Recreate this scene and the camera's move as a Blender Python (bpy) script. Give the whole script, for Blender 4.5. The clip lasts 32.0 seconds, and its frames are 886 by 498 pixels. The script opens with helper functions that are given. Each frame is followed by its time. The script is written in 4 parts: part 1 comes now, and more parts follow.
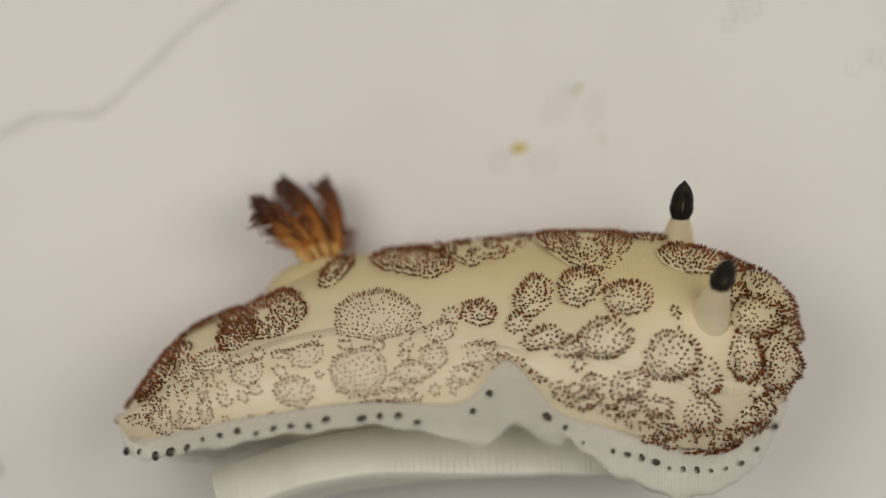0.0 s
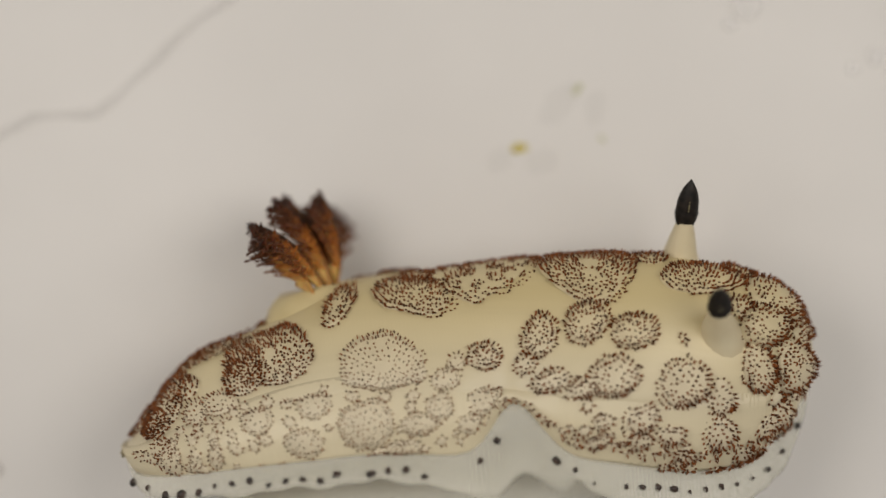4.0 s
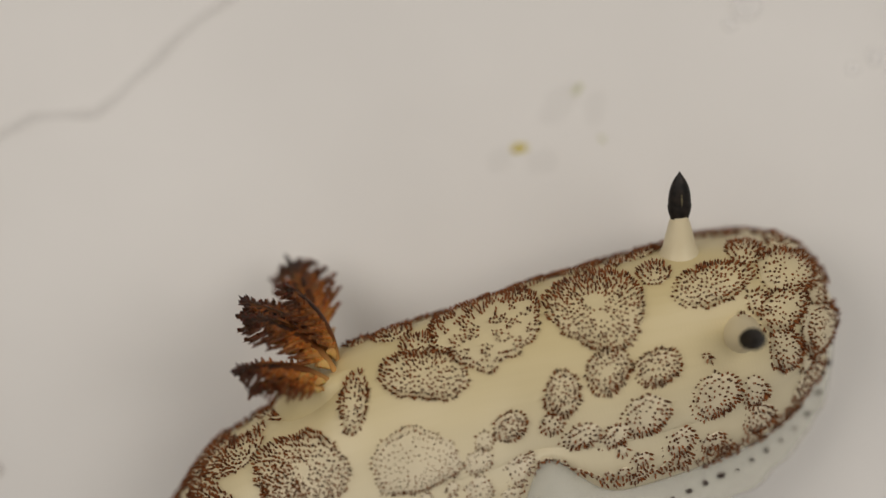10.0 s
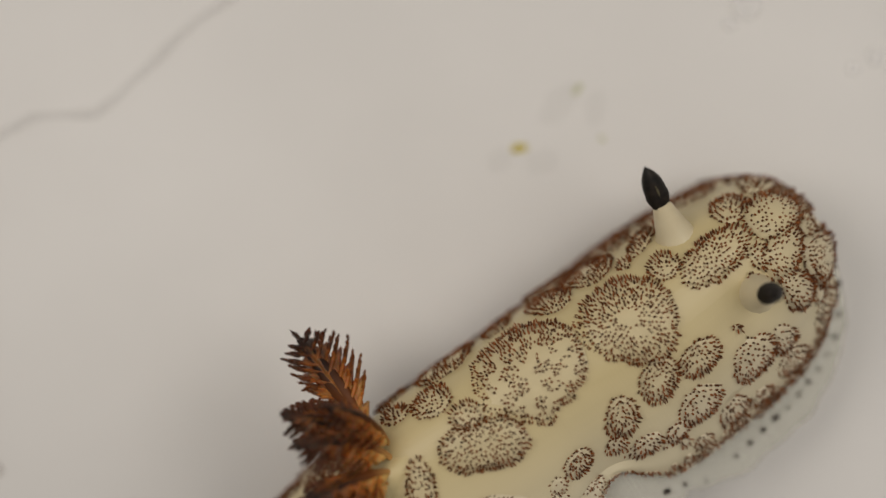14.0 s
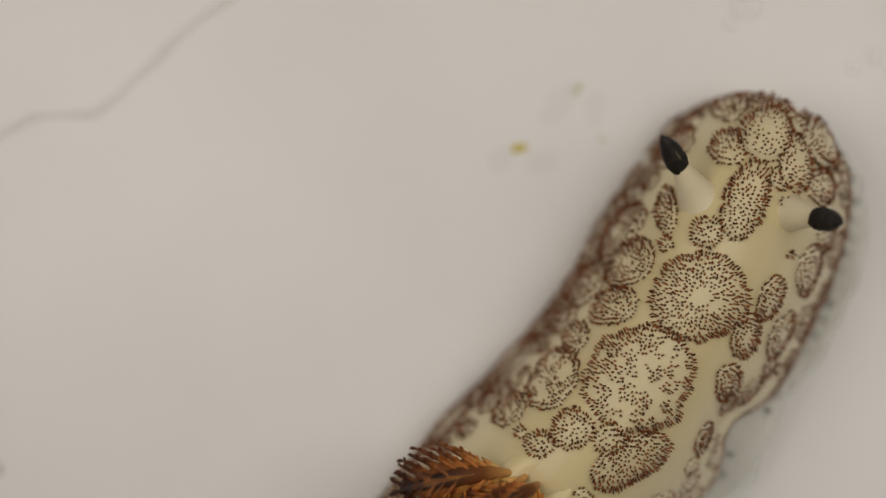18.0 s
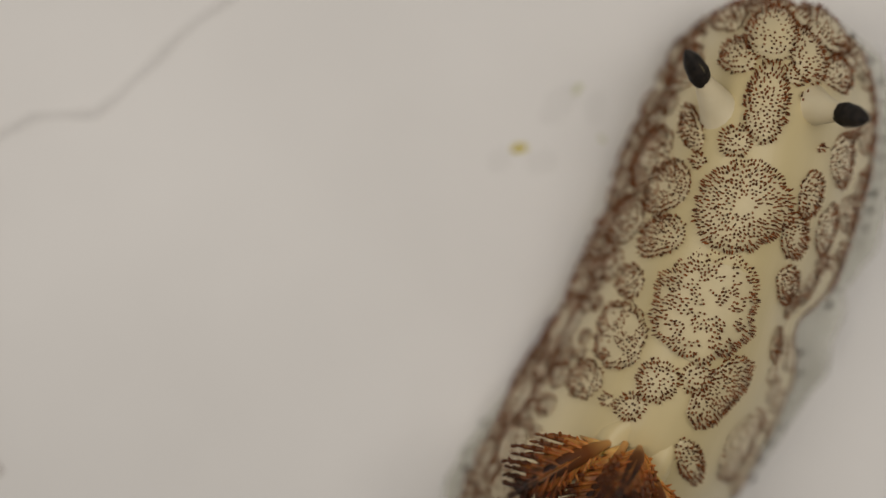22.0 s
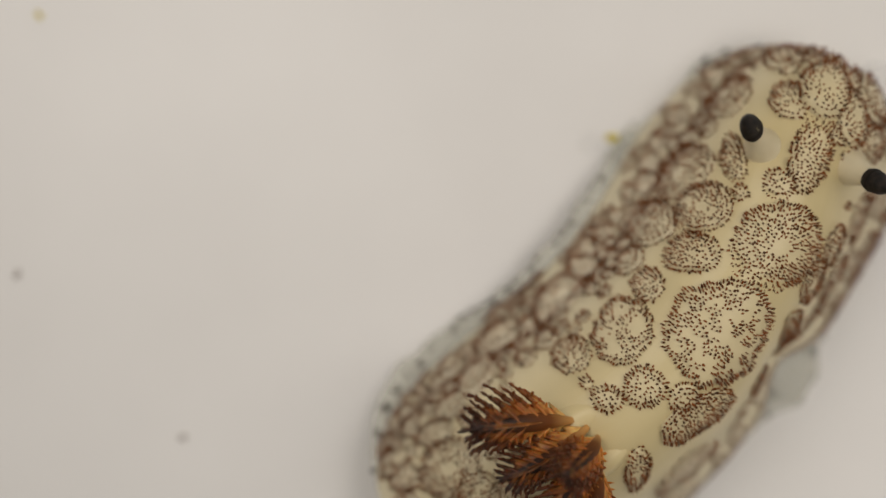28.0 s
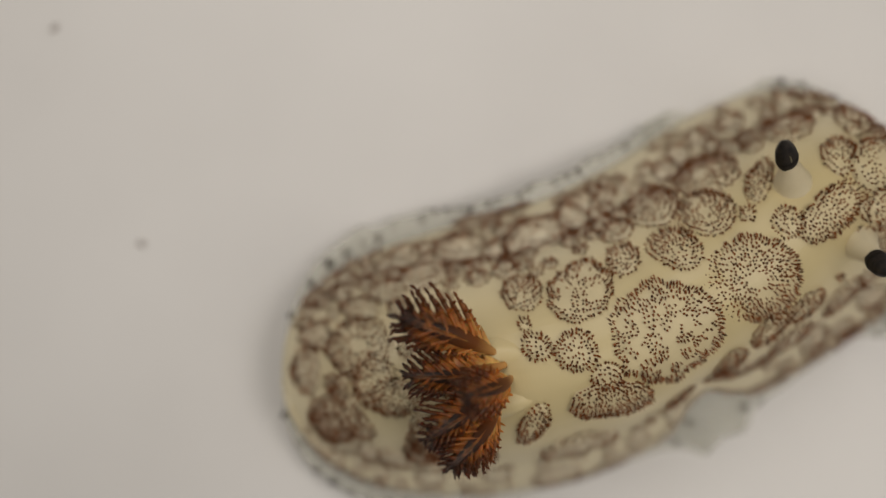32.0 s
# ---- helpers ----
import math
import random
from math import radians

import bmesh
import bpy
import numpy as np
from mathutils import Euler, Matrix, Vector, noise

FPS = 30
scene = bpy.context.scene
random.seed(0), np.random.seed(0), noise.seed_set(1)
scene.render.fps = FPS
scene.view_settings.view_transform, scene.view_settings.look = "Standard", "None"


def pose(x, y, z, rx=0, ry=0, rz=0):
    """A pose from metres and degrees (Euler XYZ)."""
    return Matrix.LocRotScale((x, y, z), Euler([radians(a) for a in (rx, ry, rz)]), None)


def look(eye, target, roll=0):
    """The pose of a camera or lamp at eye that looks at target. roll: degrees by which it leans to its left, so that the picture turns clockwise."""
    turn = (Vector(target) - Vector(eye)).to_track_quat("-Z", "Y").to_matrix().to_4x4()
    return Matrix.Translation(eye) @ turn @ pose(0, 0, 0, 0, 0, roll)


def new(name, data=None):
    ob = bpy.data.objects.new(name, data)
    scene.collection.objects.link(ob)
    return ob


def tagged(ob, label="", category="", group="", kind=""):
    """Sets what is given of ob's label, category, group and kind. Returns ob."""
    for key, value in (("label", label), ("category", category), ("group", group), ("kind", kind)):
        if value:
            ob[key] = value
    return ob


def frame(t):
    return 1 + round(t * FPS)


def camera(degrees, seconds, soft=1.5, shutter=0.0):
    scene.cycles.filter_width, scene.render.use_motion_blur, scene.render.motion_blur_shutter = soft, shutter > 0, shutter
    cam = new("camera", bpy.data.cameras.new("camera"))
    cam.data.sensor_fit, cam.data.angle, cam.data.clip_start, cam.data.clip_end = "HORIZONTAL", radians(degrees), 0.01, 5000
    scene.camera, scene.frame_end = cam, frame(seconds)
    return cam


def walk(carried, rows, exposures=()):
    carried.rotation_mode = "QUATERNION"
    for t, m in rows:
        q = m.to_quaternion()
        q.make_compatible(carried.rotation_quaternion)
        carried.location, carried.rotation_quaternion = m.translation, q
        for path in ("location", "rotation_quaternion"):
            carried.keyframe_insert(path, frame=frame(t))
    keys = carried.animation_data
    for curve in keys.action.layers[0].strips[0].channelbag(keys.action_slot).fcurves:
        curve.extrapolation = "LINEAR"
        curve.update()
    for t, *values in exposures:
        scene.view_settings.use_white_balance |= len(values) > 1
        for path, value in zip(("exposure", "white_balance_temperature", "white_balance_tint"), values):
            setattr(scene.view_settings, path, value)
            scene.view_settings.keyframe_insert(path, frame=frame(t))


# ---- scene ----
cam = camera(30, 32.0)
walk(cam, [
    (0, pose(0, 0, 0.105)),
    (22, pose(0.00000, 0.00000, 0.105, 0, 0, 0.00)),
    (22.5, pose(0.00051, 0.00045, 0.105, 0, 0, 0.03)),
    (23, pose(0.00088, 0.00042, 0.105, 0, 0, 0.49)),
    (23.5, pose(0.00059, 0.00014, 0.105, 0, 0, 1.27)),
    (24, pose(-0.00049, -0.00021, 0.105, 0, 0, 2.88)),
    (24.5, pose(0.00041, 0.00026, 0.105, 0, 0, 4.35)),
    (25, pose(-0.00166, 0.00014, 0.105, 0, 0, 4.55)),
    (25.5, pose(-0.00107, -0.00060, 0.105, 0, 0, 8.42)),
    (27.5, pose(-0.00184, -0.00221, 0.105, 0, 0, 15.94)),
    (28, pose(-0.00313, -0.00376, 0.105, 0, 0, 18.84)),
    (28.5, pose(-0.00245, -0.00545, 0.105, 0, 0, 26.14)),
    (29, pose(-0.00206, -0.00587, 0.105, 0, 0, 27.73)),
    (29.5, pose(-0.00112, -0.00580, 0.105, 0, 0, 28.84)),
    (30, pose(-0.00154, -0.00597, 0.105, 0, 0, 29.11)),
    (30.5, pose(-0.00230, -0.00738, 0.105, 0, 0, 34.47)),
    (31, pose(-0.00182, -0.00805, 0.105, 0, 0, 38.75)),
    (31.5, pose(-0.00230, -0.00820, 0.105, 0, 0, 38.03)),
    (32, pose(-0.00052, -0.00782, 0.105, 0, 0, 42.21)),
], exposures=[(0, -0.19), (3.5, -0.19), (6, -0.20), (10, -0.29), (14, -0.32), (17, -0.31), (21, -0.39), (23, -0.37), (24, -0.29), (25, -0.24), (28, -0.12), (29, -0.10), (30, -0.20), (31, -0.14), (32, -0.25)])
# a macro lens at working aperture, focused on the animal's back
cam.data.dof.use_dof, cam.data.dof.focus_distance, cam.data.dof.aperture_fstop = True, 0.0943, 9.5

# ---- world and light: a pale room and two broad overhead lamps ----
world = bpy.data.worlds.new("room_light")
scene.world = world
world.use_nodes = True
world.node_tree.nodes["Background"].inputs[0].default_value = (0.94, 0.915, 0.87, 1)
world.node_tree.nodes["Background"].inputs[1].default_value = 0.27


def area_lamp(name, eye, target, size, watts, colour):
    data = bpy.data.lights.new(name, "AREA")
    data.shape, data.size, data.energy, data.color = "DISK", size, watts, colour
    ob = new(name, data)
    ob.matrix_basis = look(eye, target)
    return ob


area_lamp("lamp_left", (-0.047, 0.014, 0.092), (-0.004, -0.012, 0), 0.06, 0.0415, (1.0, 0.935, 0.865))
area_lamp("lamp_right", (0.049, 0.014, 0.092), (0.006, -0.012, 0), 0.06, 0.0405, (1.0, 0.94, 0.87))


# ---- materials ----
def material(name):
    m = bpy.data.materials.new(name)
    m.use_nodes = True
    return m, m.node_tree.nodes, m.node_tree.links, m.node_tree.nodes["Principled BSDF"]


def noise_mix(nodes, links, scale, colours, low=0.35, high=0.65, detail=4.0, coord="Object"):
    """Two colours mixed by noise; scale in features per metre."""
    co, tex, ramp = nodes.new("ShaderNodeTexCoord"), nodes.new("ShaderNodeTexNoise"), nodes.new("ShaderNodeValToRGB")
    tex.inputs["Scale"].default_value, tex.inputs["Detail"].default_value = scale, detail
    ramp.color_ramp.elements[0].position, ramp.color_ramp.elements[1].position = low, high
    ramp.color_ramp.elements[0].color, ramp.color_ramp.elements[1].color = (*colours[0], 1), (*colours[1], 1)
    links.new(co.outputs[coord], tex.inputs["Vector"])
    links.new(tex.outputs["Fac"], ramp.inputs["Fac"])
    return ramp.outputs["Color"], tex.outputs["Fac"]


def bump(nodes, links, bsdf, height, distance, strength=0.4):
    b = nodes.new("ShaderNodeBump")
    b.inputs["Distance"].default_value, b.inputs["Strength"].default_value = distance, strength
    links.new(height, b.inputs["Height"])
    links.new(b.outputs["Normal"], bsdf.inputs["Normal"])


def soft_flesh(name, light, dark, scale, weight, radius, rough, alpha=1.0):
    m, nodes, links, bsdf = material(name)
    colour, fac = noise_mix(nodes, links, scale, (dark, light))
    links.new(colour, bsdf.inputs["Base Color"])
    bsdf.inputs["Roughness"].default_value = rough
    bsdf.inputs["Subsurface Weight"].default_value = weight
    bsdf.inputs["Subsurface Radius"].default_value = (1.0, 0.8, 0.5)
    bsdf.inputs["Subsurface Scale"].default_value = radius
    bsdf.inputs["Alpha"].default_value = alpha
    return m


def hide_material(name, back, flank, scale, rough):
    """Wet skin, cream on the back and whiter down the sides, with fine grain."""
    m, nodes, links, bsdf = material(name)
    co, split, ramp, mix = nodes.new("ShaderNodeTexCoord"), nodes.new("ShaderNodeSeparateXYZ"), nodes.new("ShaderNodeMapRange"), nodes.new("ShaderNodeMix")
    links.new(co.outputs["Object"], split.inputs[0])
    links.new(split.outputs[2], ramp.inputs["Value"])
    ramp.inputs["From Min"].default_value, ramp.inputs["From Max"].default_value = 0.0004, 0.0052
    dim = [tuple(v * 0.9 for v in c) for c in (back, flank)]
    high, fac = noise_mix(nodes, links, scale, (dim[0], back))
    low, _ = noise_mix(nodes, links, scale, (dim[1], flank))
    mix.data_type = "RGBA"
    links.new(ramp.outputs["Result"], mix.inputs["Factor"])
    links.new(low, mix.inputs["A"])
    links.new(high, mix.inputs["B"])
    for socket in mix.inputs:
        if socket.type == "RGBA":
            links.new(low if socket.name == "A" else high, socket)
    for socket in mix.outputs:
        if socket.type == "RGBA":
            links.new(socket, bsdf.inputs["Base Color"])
    bsdf.inputs["Roughness"].default_value = rough
    pores = nodes.new("ShaderNodeTexNoise")
    pores.inputs["Scale"].default_value, pores.inputs["Detail"].default_value = 2600, 3
    links.new(co.outputs["Object"], pores.inputs["Vector"])
    bump(nodes, links, bsdf, pores.outputs["Fac"], 0.00006, 0.35)
    return m


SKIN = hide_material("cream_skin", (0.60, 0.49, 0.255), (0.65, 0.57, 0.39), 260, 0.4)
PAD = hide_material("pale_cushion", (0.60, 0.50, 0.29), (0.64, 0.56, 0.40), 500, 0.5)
VEIL = soft_flesh("translucent_mantle", (0.80, 0.78, 0.68), (0.75, 0.73, 0.62), 220, 0.0, 0.0012, 0.4, 0.26)
SOLE = soft_flesh("translucent_foot", (0.68, 0.66, 0.58), (0.62, 0.60, 0.52), 200, 0.0, 0.0015, 0.45)


def bristle_material():
    m, nodes, links, bsdf = material("brown_bristle")
    info, ramp = nodes.new("ShaderNodeNewGeometry"), nodes.new("ShaderNodeValToRGB")
    e = ramp.color_ramp.elements
    e[0].color, e[1].color = (0.055, 0.017, 0.005, 1), (0.24, 0.075, 0.019, 1)
    links.new(info.outputs["Random Per Island"], ramp.inputs["Fac"])
    links.new(ramp.outputs["Color"], bsdf.inputs["Base Color"])
    bsdf.inputs["Roughness"].default_value, bsdf.inputs["Specular IOR Level"].default_value = 0.6, 0.2
    return m


BRISTLE = bristle_material()


def plain(name, c1, c2, scale, rough, spec=0.5):
    m, nodes, links, bsdf = material(name)
    colour, fac = noise_mix(nodes, links, scale, (c1, c2))
    links.new(colour, bsdf.inputs["Base Color"])
    bsdf.inputs["Roughness"].default_value, bsdf.inputs["Specular IOR Level"].default_value = rough, spec
    bump(nodes, links, bsdf, fac, 0.0001)
    return m


DOT = plain("black_brown_spot", (0.012, 0.008, 0.006), (0.05, 0.025, 0.015), 3000, 0.5)
CLUB = plain("black_club", (0.004, 0.0035, 0.003), (0.022, 0.016, 0.012), 2500, 0.5, 0.25)
CLUB_EDGE = plain("olive_club_ridge", (0.12, 0.10, 0.05), (0.20, 0.17, 0.09), 2500, 0.45)
COLLAR = soft_flesh("smooth_cream_rim", (0.59, 0.485, 0.255), (0.54, 0.44, 0.23), 400, 0.0, 0.001, 0.42)
SHEATH = soft_flesh("white_stalk", (0.65, 0.57, 0.39), (0.61, 0.52, 0.34), 600, 0.0, 0.001, 0.45)


def gill_material(name, root, middle, tip, alpha, streak=1500):
    """Amber at the root, dark brown towards the tip, with uneven streaks."""
    m, nodes, links, bsdf = material(name)
    co, split, ramp = nodes.new("ShaderNodeTexCoord"), nodes.new("ShaderNodeSeparateXYZ"), nodes.new("ShaderNodeValToRGB")
    tex, wob = nodes.new("ShaderNodeTexNoise"), nodes.new("ShaderNodeMath")
    links.new(co.outputs["Generated"], split.inputs[0])
    links.new(co.outputs["Object"], tex.inputs["Vector"])
    tex.inputs["Scale"].default_value, tex.inputs["Detail"].default_value = streak, 3
    wob.operation = "MULTIPLY_ADD"
    links.new(tex.outputs["Fac"], wob.inputs[0])
    wob.inputs[1].default_value = 0.9
    add = nodes.new("ShaderNodeMath")
    add.operation = "SUBTRACT"
    links.new(split.outputs[2], add.inputs[0])
    add.inputs[1].default_value = 0.45
    links.new(add.outputs[0], wob.inputs[2])
    links.new(wob.outputs[0], ramp.inputs["Fac"])
    e = ramp.color_ramp.elements
    e[0].position, e[0].color, e[1].position, e[1].color = 0.0, (*root, 1), 1.0, (*tip, 1)
    e = ramp.color_ramp.elements.new(0.48)
    e.color = (*middle, 1)
    links.new(ramp.outputs["Color"], bsdf.inputs["Base Color"])
    bsdf.inputs["Roughness"].default_value, bsdf.inputs["Alpha"].default_value, bsdf.inputs["Specular IOR Level"].default_value = 0.45, alpha, 0.3
    bsdf.inputs["Subsurface Weight"].default_value, bsdf.inputs["Subsurface Scale"].default_value = 0.25, 0.0004
    return m


AMBER = gill_material("amber_gill", (0.58, 0.25, 0.052), (0.32, 0.098, 0.015), (0.03, 0.009, 0.003), 1.0)
AMBER_SHEET = gill_material("amber_gill_sheet", (0.86, 0.56, 0.19), (0.64, 0.27, 0.05), (0.10, 0.027, 0.006), 0.66)
BROWN_SHEET = gill_material("brown_gill_back", (0.70, 0.42, 0.13), (0.32, 0.11, 0.020), (0.020, 0.007, 0.003), 0.92)
UMBER = gill_material("dark_gill_tip", (0.26, 0.09, 0.018), (0.11, 0.034, 0.009), (0.02, 0.008, 0.004), 1.0)


def gill_stem_material():
    """Amber at the root, dark brown towards the tip."""
    m, nodes, links, bsdf = material("gill_stem")
    co, split, ramp = nodes.new("ShaderNodeTexCoord"), nodes.new("ShaderNodeSeparateXYZ"), nodes.new("ShaderNodeValToRGB")
    links.new(co.outputs["Generated"], split.inputs[0])
    links.new(split.outputs[2], ramp.inputs["Fac"])
    e = ramp.color_ramp.elements
    e[0].position, e[0].color, e[1].position, e[1].color = 0.03, (0.50, 0.26, 0.08, 1), 0.75, (0.016, 0.006, 0.003, 1)
    e = ramp.color_ramp.elements.new(0.35)
    e.color = (0.14, 0.042, 0.008, 1)
    links.new(ramp.outputs["Color"], bsdf.inputs["Base Color"])
    bsdf.inputs["Roughness"].default_value, bsdf.inputs["Specular IOR Level"].default_value = 0.5, 0.2
    return m


GILL_STEM = gill_stem_material()


def dish_material():
    m, nodes, links, bsdf = material("white_dish_plastic")
    colour, fac = noise_mix(nodes, links, 45, ((0.70, 0.675, 0.645), (0.76, 0.735, 0.705)), 0.3, 0.7, 3.0)
    links.new(colour, bsdf.inputs["Base Color"])
    bsdf.inputs["Roughness"].default_value = 0.55
    bump(nodes, links, bsdf, fac, 0.0006, 0.25)
    return m


DISH = dish_material()
FILM = soft_flesh("wet_film_edge", (0.65, 0.625, 0.605), (0.61, 0.59, 0.57), 300, 0.0, 0.0005, 0.5, 0.1)
YELLOW = plain("yellow_grain", (0.52, 0.40, 0.04), (0.62, 0.52, 0.10), 3000, 0.5)
OLIVE = plain("olive_grain", (0.45, 0.45, 0.22), (0.55, 0.55, 0.35), 3000, 0.5)
GREY_CRUMB = plain("grey_crumb", (0.40, 0.36, 0.33), (0.52, 0.48, 0.45), 2500, 0.7)
TABLE = plain("pale_table_top", (0.45, 0.43, 0.40), (0.52, 0.50, 0.47), 60, 0.5)


def bubble_material():
    m, nodes, links, bsdf = material("clear_bubble")
    bsdf.inputs["Base Color"].default_value = (0.95, 0.94, 0.94, 1)
    bsdf.inputs["Roughness"].default_value, bsdf.inputs["Alpha"].default_value = 0.08, 0.13
    return m


BUBBLE = bubble_material()
# faint olive tint that stands in for the shadows of floating specks
SPECK_SHADE = soft_flesh("painted_speck_shade", (0.56, 0.55, 0.44), (0.50, 0.48, 0.40), 900, 0.0, 0.0005, 0.5, 0.018)


# ---- mesh helpers ----
def finish(name, bm, mats, smooth=True):
    bmesh.ops.recalc_face_normals(bm, faces=bm.faces)
    mesh = bpy.data.meshes.new(name)
    bm.to_mesh(mesh)
    bm.free()
    for m in mats:
        mesh.materials.append(m)
    for p in mesh.polygons:
        p.use_smooth = smooth
    return mesh


def part(name, bm, mats, parent, label="", smooth=True):
    ob = new(name, finish(name, bm, mats if isinstance(mats, (list, tuple)) else [mats], smooth))
    ob.parent = parent
    return tagged(ob, label) if label else ob


def thing(name, bm, mats, label, category, group="", kind="", at=(0, 0, 0), smooth=True):
    ob = new(name, finish(name, bm, mats if isinstance(mats, (list, tuple)) else [mats], smooth))
    ob.location = at
    return tagged(ob, label, category, group, kind)


def loft(bm, rings, cap=True, index=0):
    """Skin closed rings of equal counts; rings are lists of vectors."""
    vs = [[bm.verts.new(p) for p in ring] for ring in rings]
    n = len(vs[0])
    for a, b in zip(vs, vs[1:]):
        for i in range(n):
            f = bm.faces.new((a[i], a[(i + 1) % n], b[(i + 1) % n], b[i]))
            f.material_index = index
    if cap:
        # ends on vertices of their own, so that they stay crisp
        bm.faces.new([bm.verts.new(v.co) for v in vs[0][::-1]]).material_index = index
        bm.faces.new([bm.verts.new(v.co) for v in vs[-1]]).material_index = index


def tube(bm, points, radii, sides=8, index=0, flat=1.0):
    """A tapering tube along points."""
    rings, side = [], None
    for i, p in enumerate(points):
        d = (points[min(i + 1, len(points) - 1)] - points[max(i - 1, 0)]).normalized()
        if side is None:
            side = d.orthogonal().normalized()
        side = (side - d * side.dot(d)).normalized()
        up = d.cross(side)
        rings.append([p + (side * math.cos(a) + up * math.sin(a) * flat) * radii[i] for a in (2 * math.pi * k / sides for k in range(sides))])
    loft(bm, rings, index=index)


def grain(bm, centre, r, seed, squash=0.5, stretch=1.6):
    """A small uneven lump."""
    got = bmesh.ops.create_icosphere(bm, subdivisions=2, radius=1.0)
    turn = Matrix.Rotation(seed * 1.7, 3, "Z")
    for v in got["verts"]:
        k = 1 + 0.35 * noise.noise(v.co * 1.6 + Vector((seed * 3.1, seed, 0)))
        v.co = turn @ Vector((v.co.x * k * r * stretch, v.co.y * k * r, v.co.z * k * r * squash)) + Vector(centre)


# ---- the setting: a white dish on a table ----
def build_dish():
    bm = bmesh.new()
    n = 96
    # inner floor on a fine grid of rings, slightly uneven
    rings = [(r, 0.0) for r in (0.004, 0.012, 0.02, 0.03, 0.04, 0.05, 0.062, 0.075)] + [(0.085, 0.0004), (0.092, 0.004), (0.098, 0.022), (0.1015, 0.0245), (0.104, 0.022), (0.099, 0.0), (0.090, -0.004), (0.0005, -0.004)]
    centre = bm.verts.new((0, 0, 0))
    loops = []
    for r, z in rings:
        loops.append([bm.verts.new((r * math.cos(2 * math.pi * k / n), r * math.sin(2 * math.pi * k / n), z)) for k in range(n)])
    for k in range(n):
        bm.faces.new((centre, loops[0][k], loops[0][(k + 1) % n]))
    for a, b in zip(loops, loops[1:]):
        for k in range(n):
            bm.faces.new((a[k], b[k], b[(k + 1) % n], a[(k + 1) % n]))
    bm.faces.new(loops[-1])
    return thing("white_dish", bm, DISH, "shallow white plastic dish with a smooth wet floor", "dish", at=(0, -0.004, 0))


build_dish()
bm = bmesh.new()
bmesh.ops.create_cube(bm, size=1.0, matrix=Matrix.Translation((0, 0, -0.019)) @ Matrix.Diagonal((1.4, 1.0, 0.03, 1)))
bmesh.ops.bevel(bm, geom=bm.edges[:], offset=0.003, segments=2, affect="EDGES")
thing("table_top", bm, TABLE, "pale plain table top under the dish", "table", kind="structure")


def floor_point(x, y, z=0.0):
    """A place on the dish floor in millimetres from the first view's centre."""
    return Vector((x * 0.001, y * 0.001, z * 0.001))


# ---- the animal's form at rest ----
LENGTH = 0.041
SEGMENTS = 180


def ease(x):
    x = min(max(x, 0.0), 1.0)
    return x * x * (3 - 2 * x)


def taper(s):
    return math.sqrt(max(1 - min(abs(2 * s - 1) / (1.045 if s < 0.5 else 1.008), 1.0) ** 5, 0.0))


def girth(s):
    """Half width and height of the back at s."""
    e = taper(s)
    return 0.0065 * e * (1 - 0.05 * min(max(s, 0), 1)), 0.0062 * e ** 1.2 * (0.34 + 0.38 * math.sin(min(max(s / 0.14, 0), 1) * math.pi / 2) + 0.28 * ease((s - 0.18) / 0.16))


def notch(s):
    return math.exp(-((s - 0.55) / 0.045) ** 2)


def flank(s, side):
    """How far the flank hangs below the widest line; the right one is pinched behind the neck."""
    h = 0.0036 * taper(s) * (0.65 + 0.35 * ease(s / 0.3)) * (1 + 0.2 * ease((s - 0.6) / 0.3))
    return h * (1 - 0.8 * notch(s)) if side > 0 else h


def hide(s, th):
    """The back's surface across the body at s (tail 0, head 1) and angle th from the midline, right positive: (right, up)."""
    a, b = girth(s)
    k = 1 + 0.022 * noise.noise(Vector((s * 9, th * 1.6, 2.0)))
    k *= 1 + 0.07 * ease((s - 0.88) / 0.08) * ease((abs(th) - 0.75) / 0.4) * noise.noise(Vector((s * 42, th * 3.4, 5.0)))
    if th > 0.5:
        k *= 1 - 0.13 * notch(s) * ease((th - 0.5) / 0.9)
    return a * math.sin(th) * k, b * abs(math.cos(th)) ** 1.8 * (1 if abs(th) < math.pi / 2 else -0.3) * k


def hinge(s, side):
    """Where the flank hangs from the back: (right, up)."""
    return hide(s, side * 1.5)


def on_flank(s, f, s0, side, lift=0.0):
    """A place on the flank in its hinge's frame, f from the hinge 0 to its lower edge 1."""
    out = flank(s, side) * f
    a = (hinge(s, side)[0] - hinge(s0, side)[0]) * side
    rise = (hinge(s, side)[1] - hinge(s0, side)[1])
    c, n = math.cos(1.13), math.sin(1.13)
    return Vector(((s - s0) * LENGTH, -side * (out + a * c - rise * n), 0.0004 * math.sin(math.pi * f) + a * n + rise * c + lift)), Vector((0, 0, 1))


def on_back(s, th, s0, lift=0.0):
    """Point and normal on the back, in the frame of the cross-section at s0 (x ahead, y left, z up)."""
    def at(ss, tt):
        r, u = hide(ss, tt)
        return Vector(((ss - s0) * LENGTH, -r, u))
    p = at(s, th)
    e = 0.004
    n = (at(s, th - e) - at(s, th + e)).cross(at(min(s + e, 1.0037), th) - at(max(s - e, -0.022), th))
    n = n.normalized() if n.length > 1e-12 else Vector((0, 0, 1))
    if n.dot(Vector((0, -math.sin(th), max(math.cos(th), 0)))) < 0:
        n = -n
    return p + n * lift, n


slug = tagged(new("sea_slug"), "cream sea slug with brown bristle rings, amber gills and black horns", "sea slug")

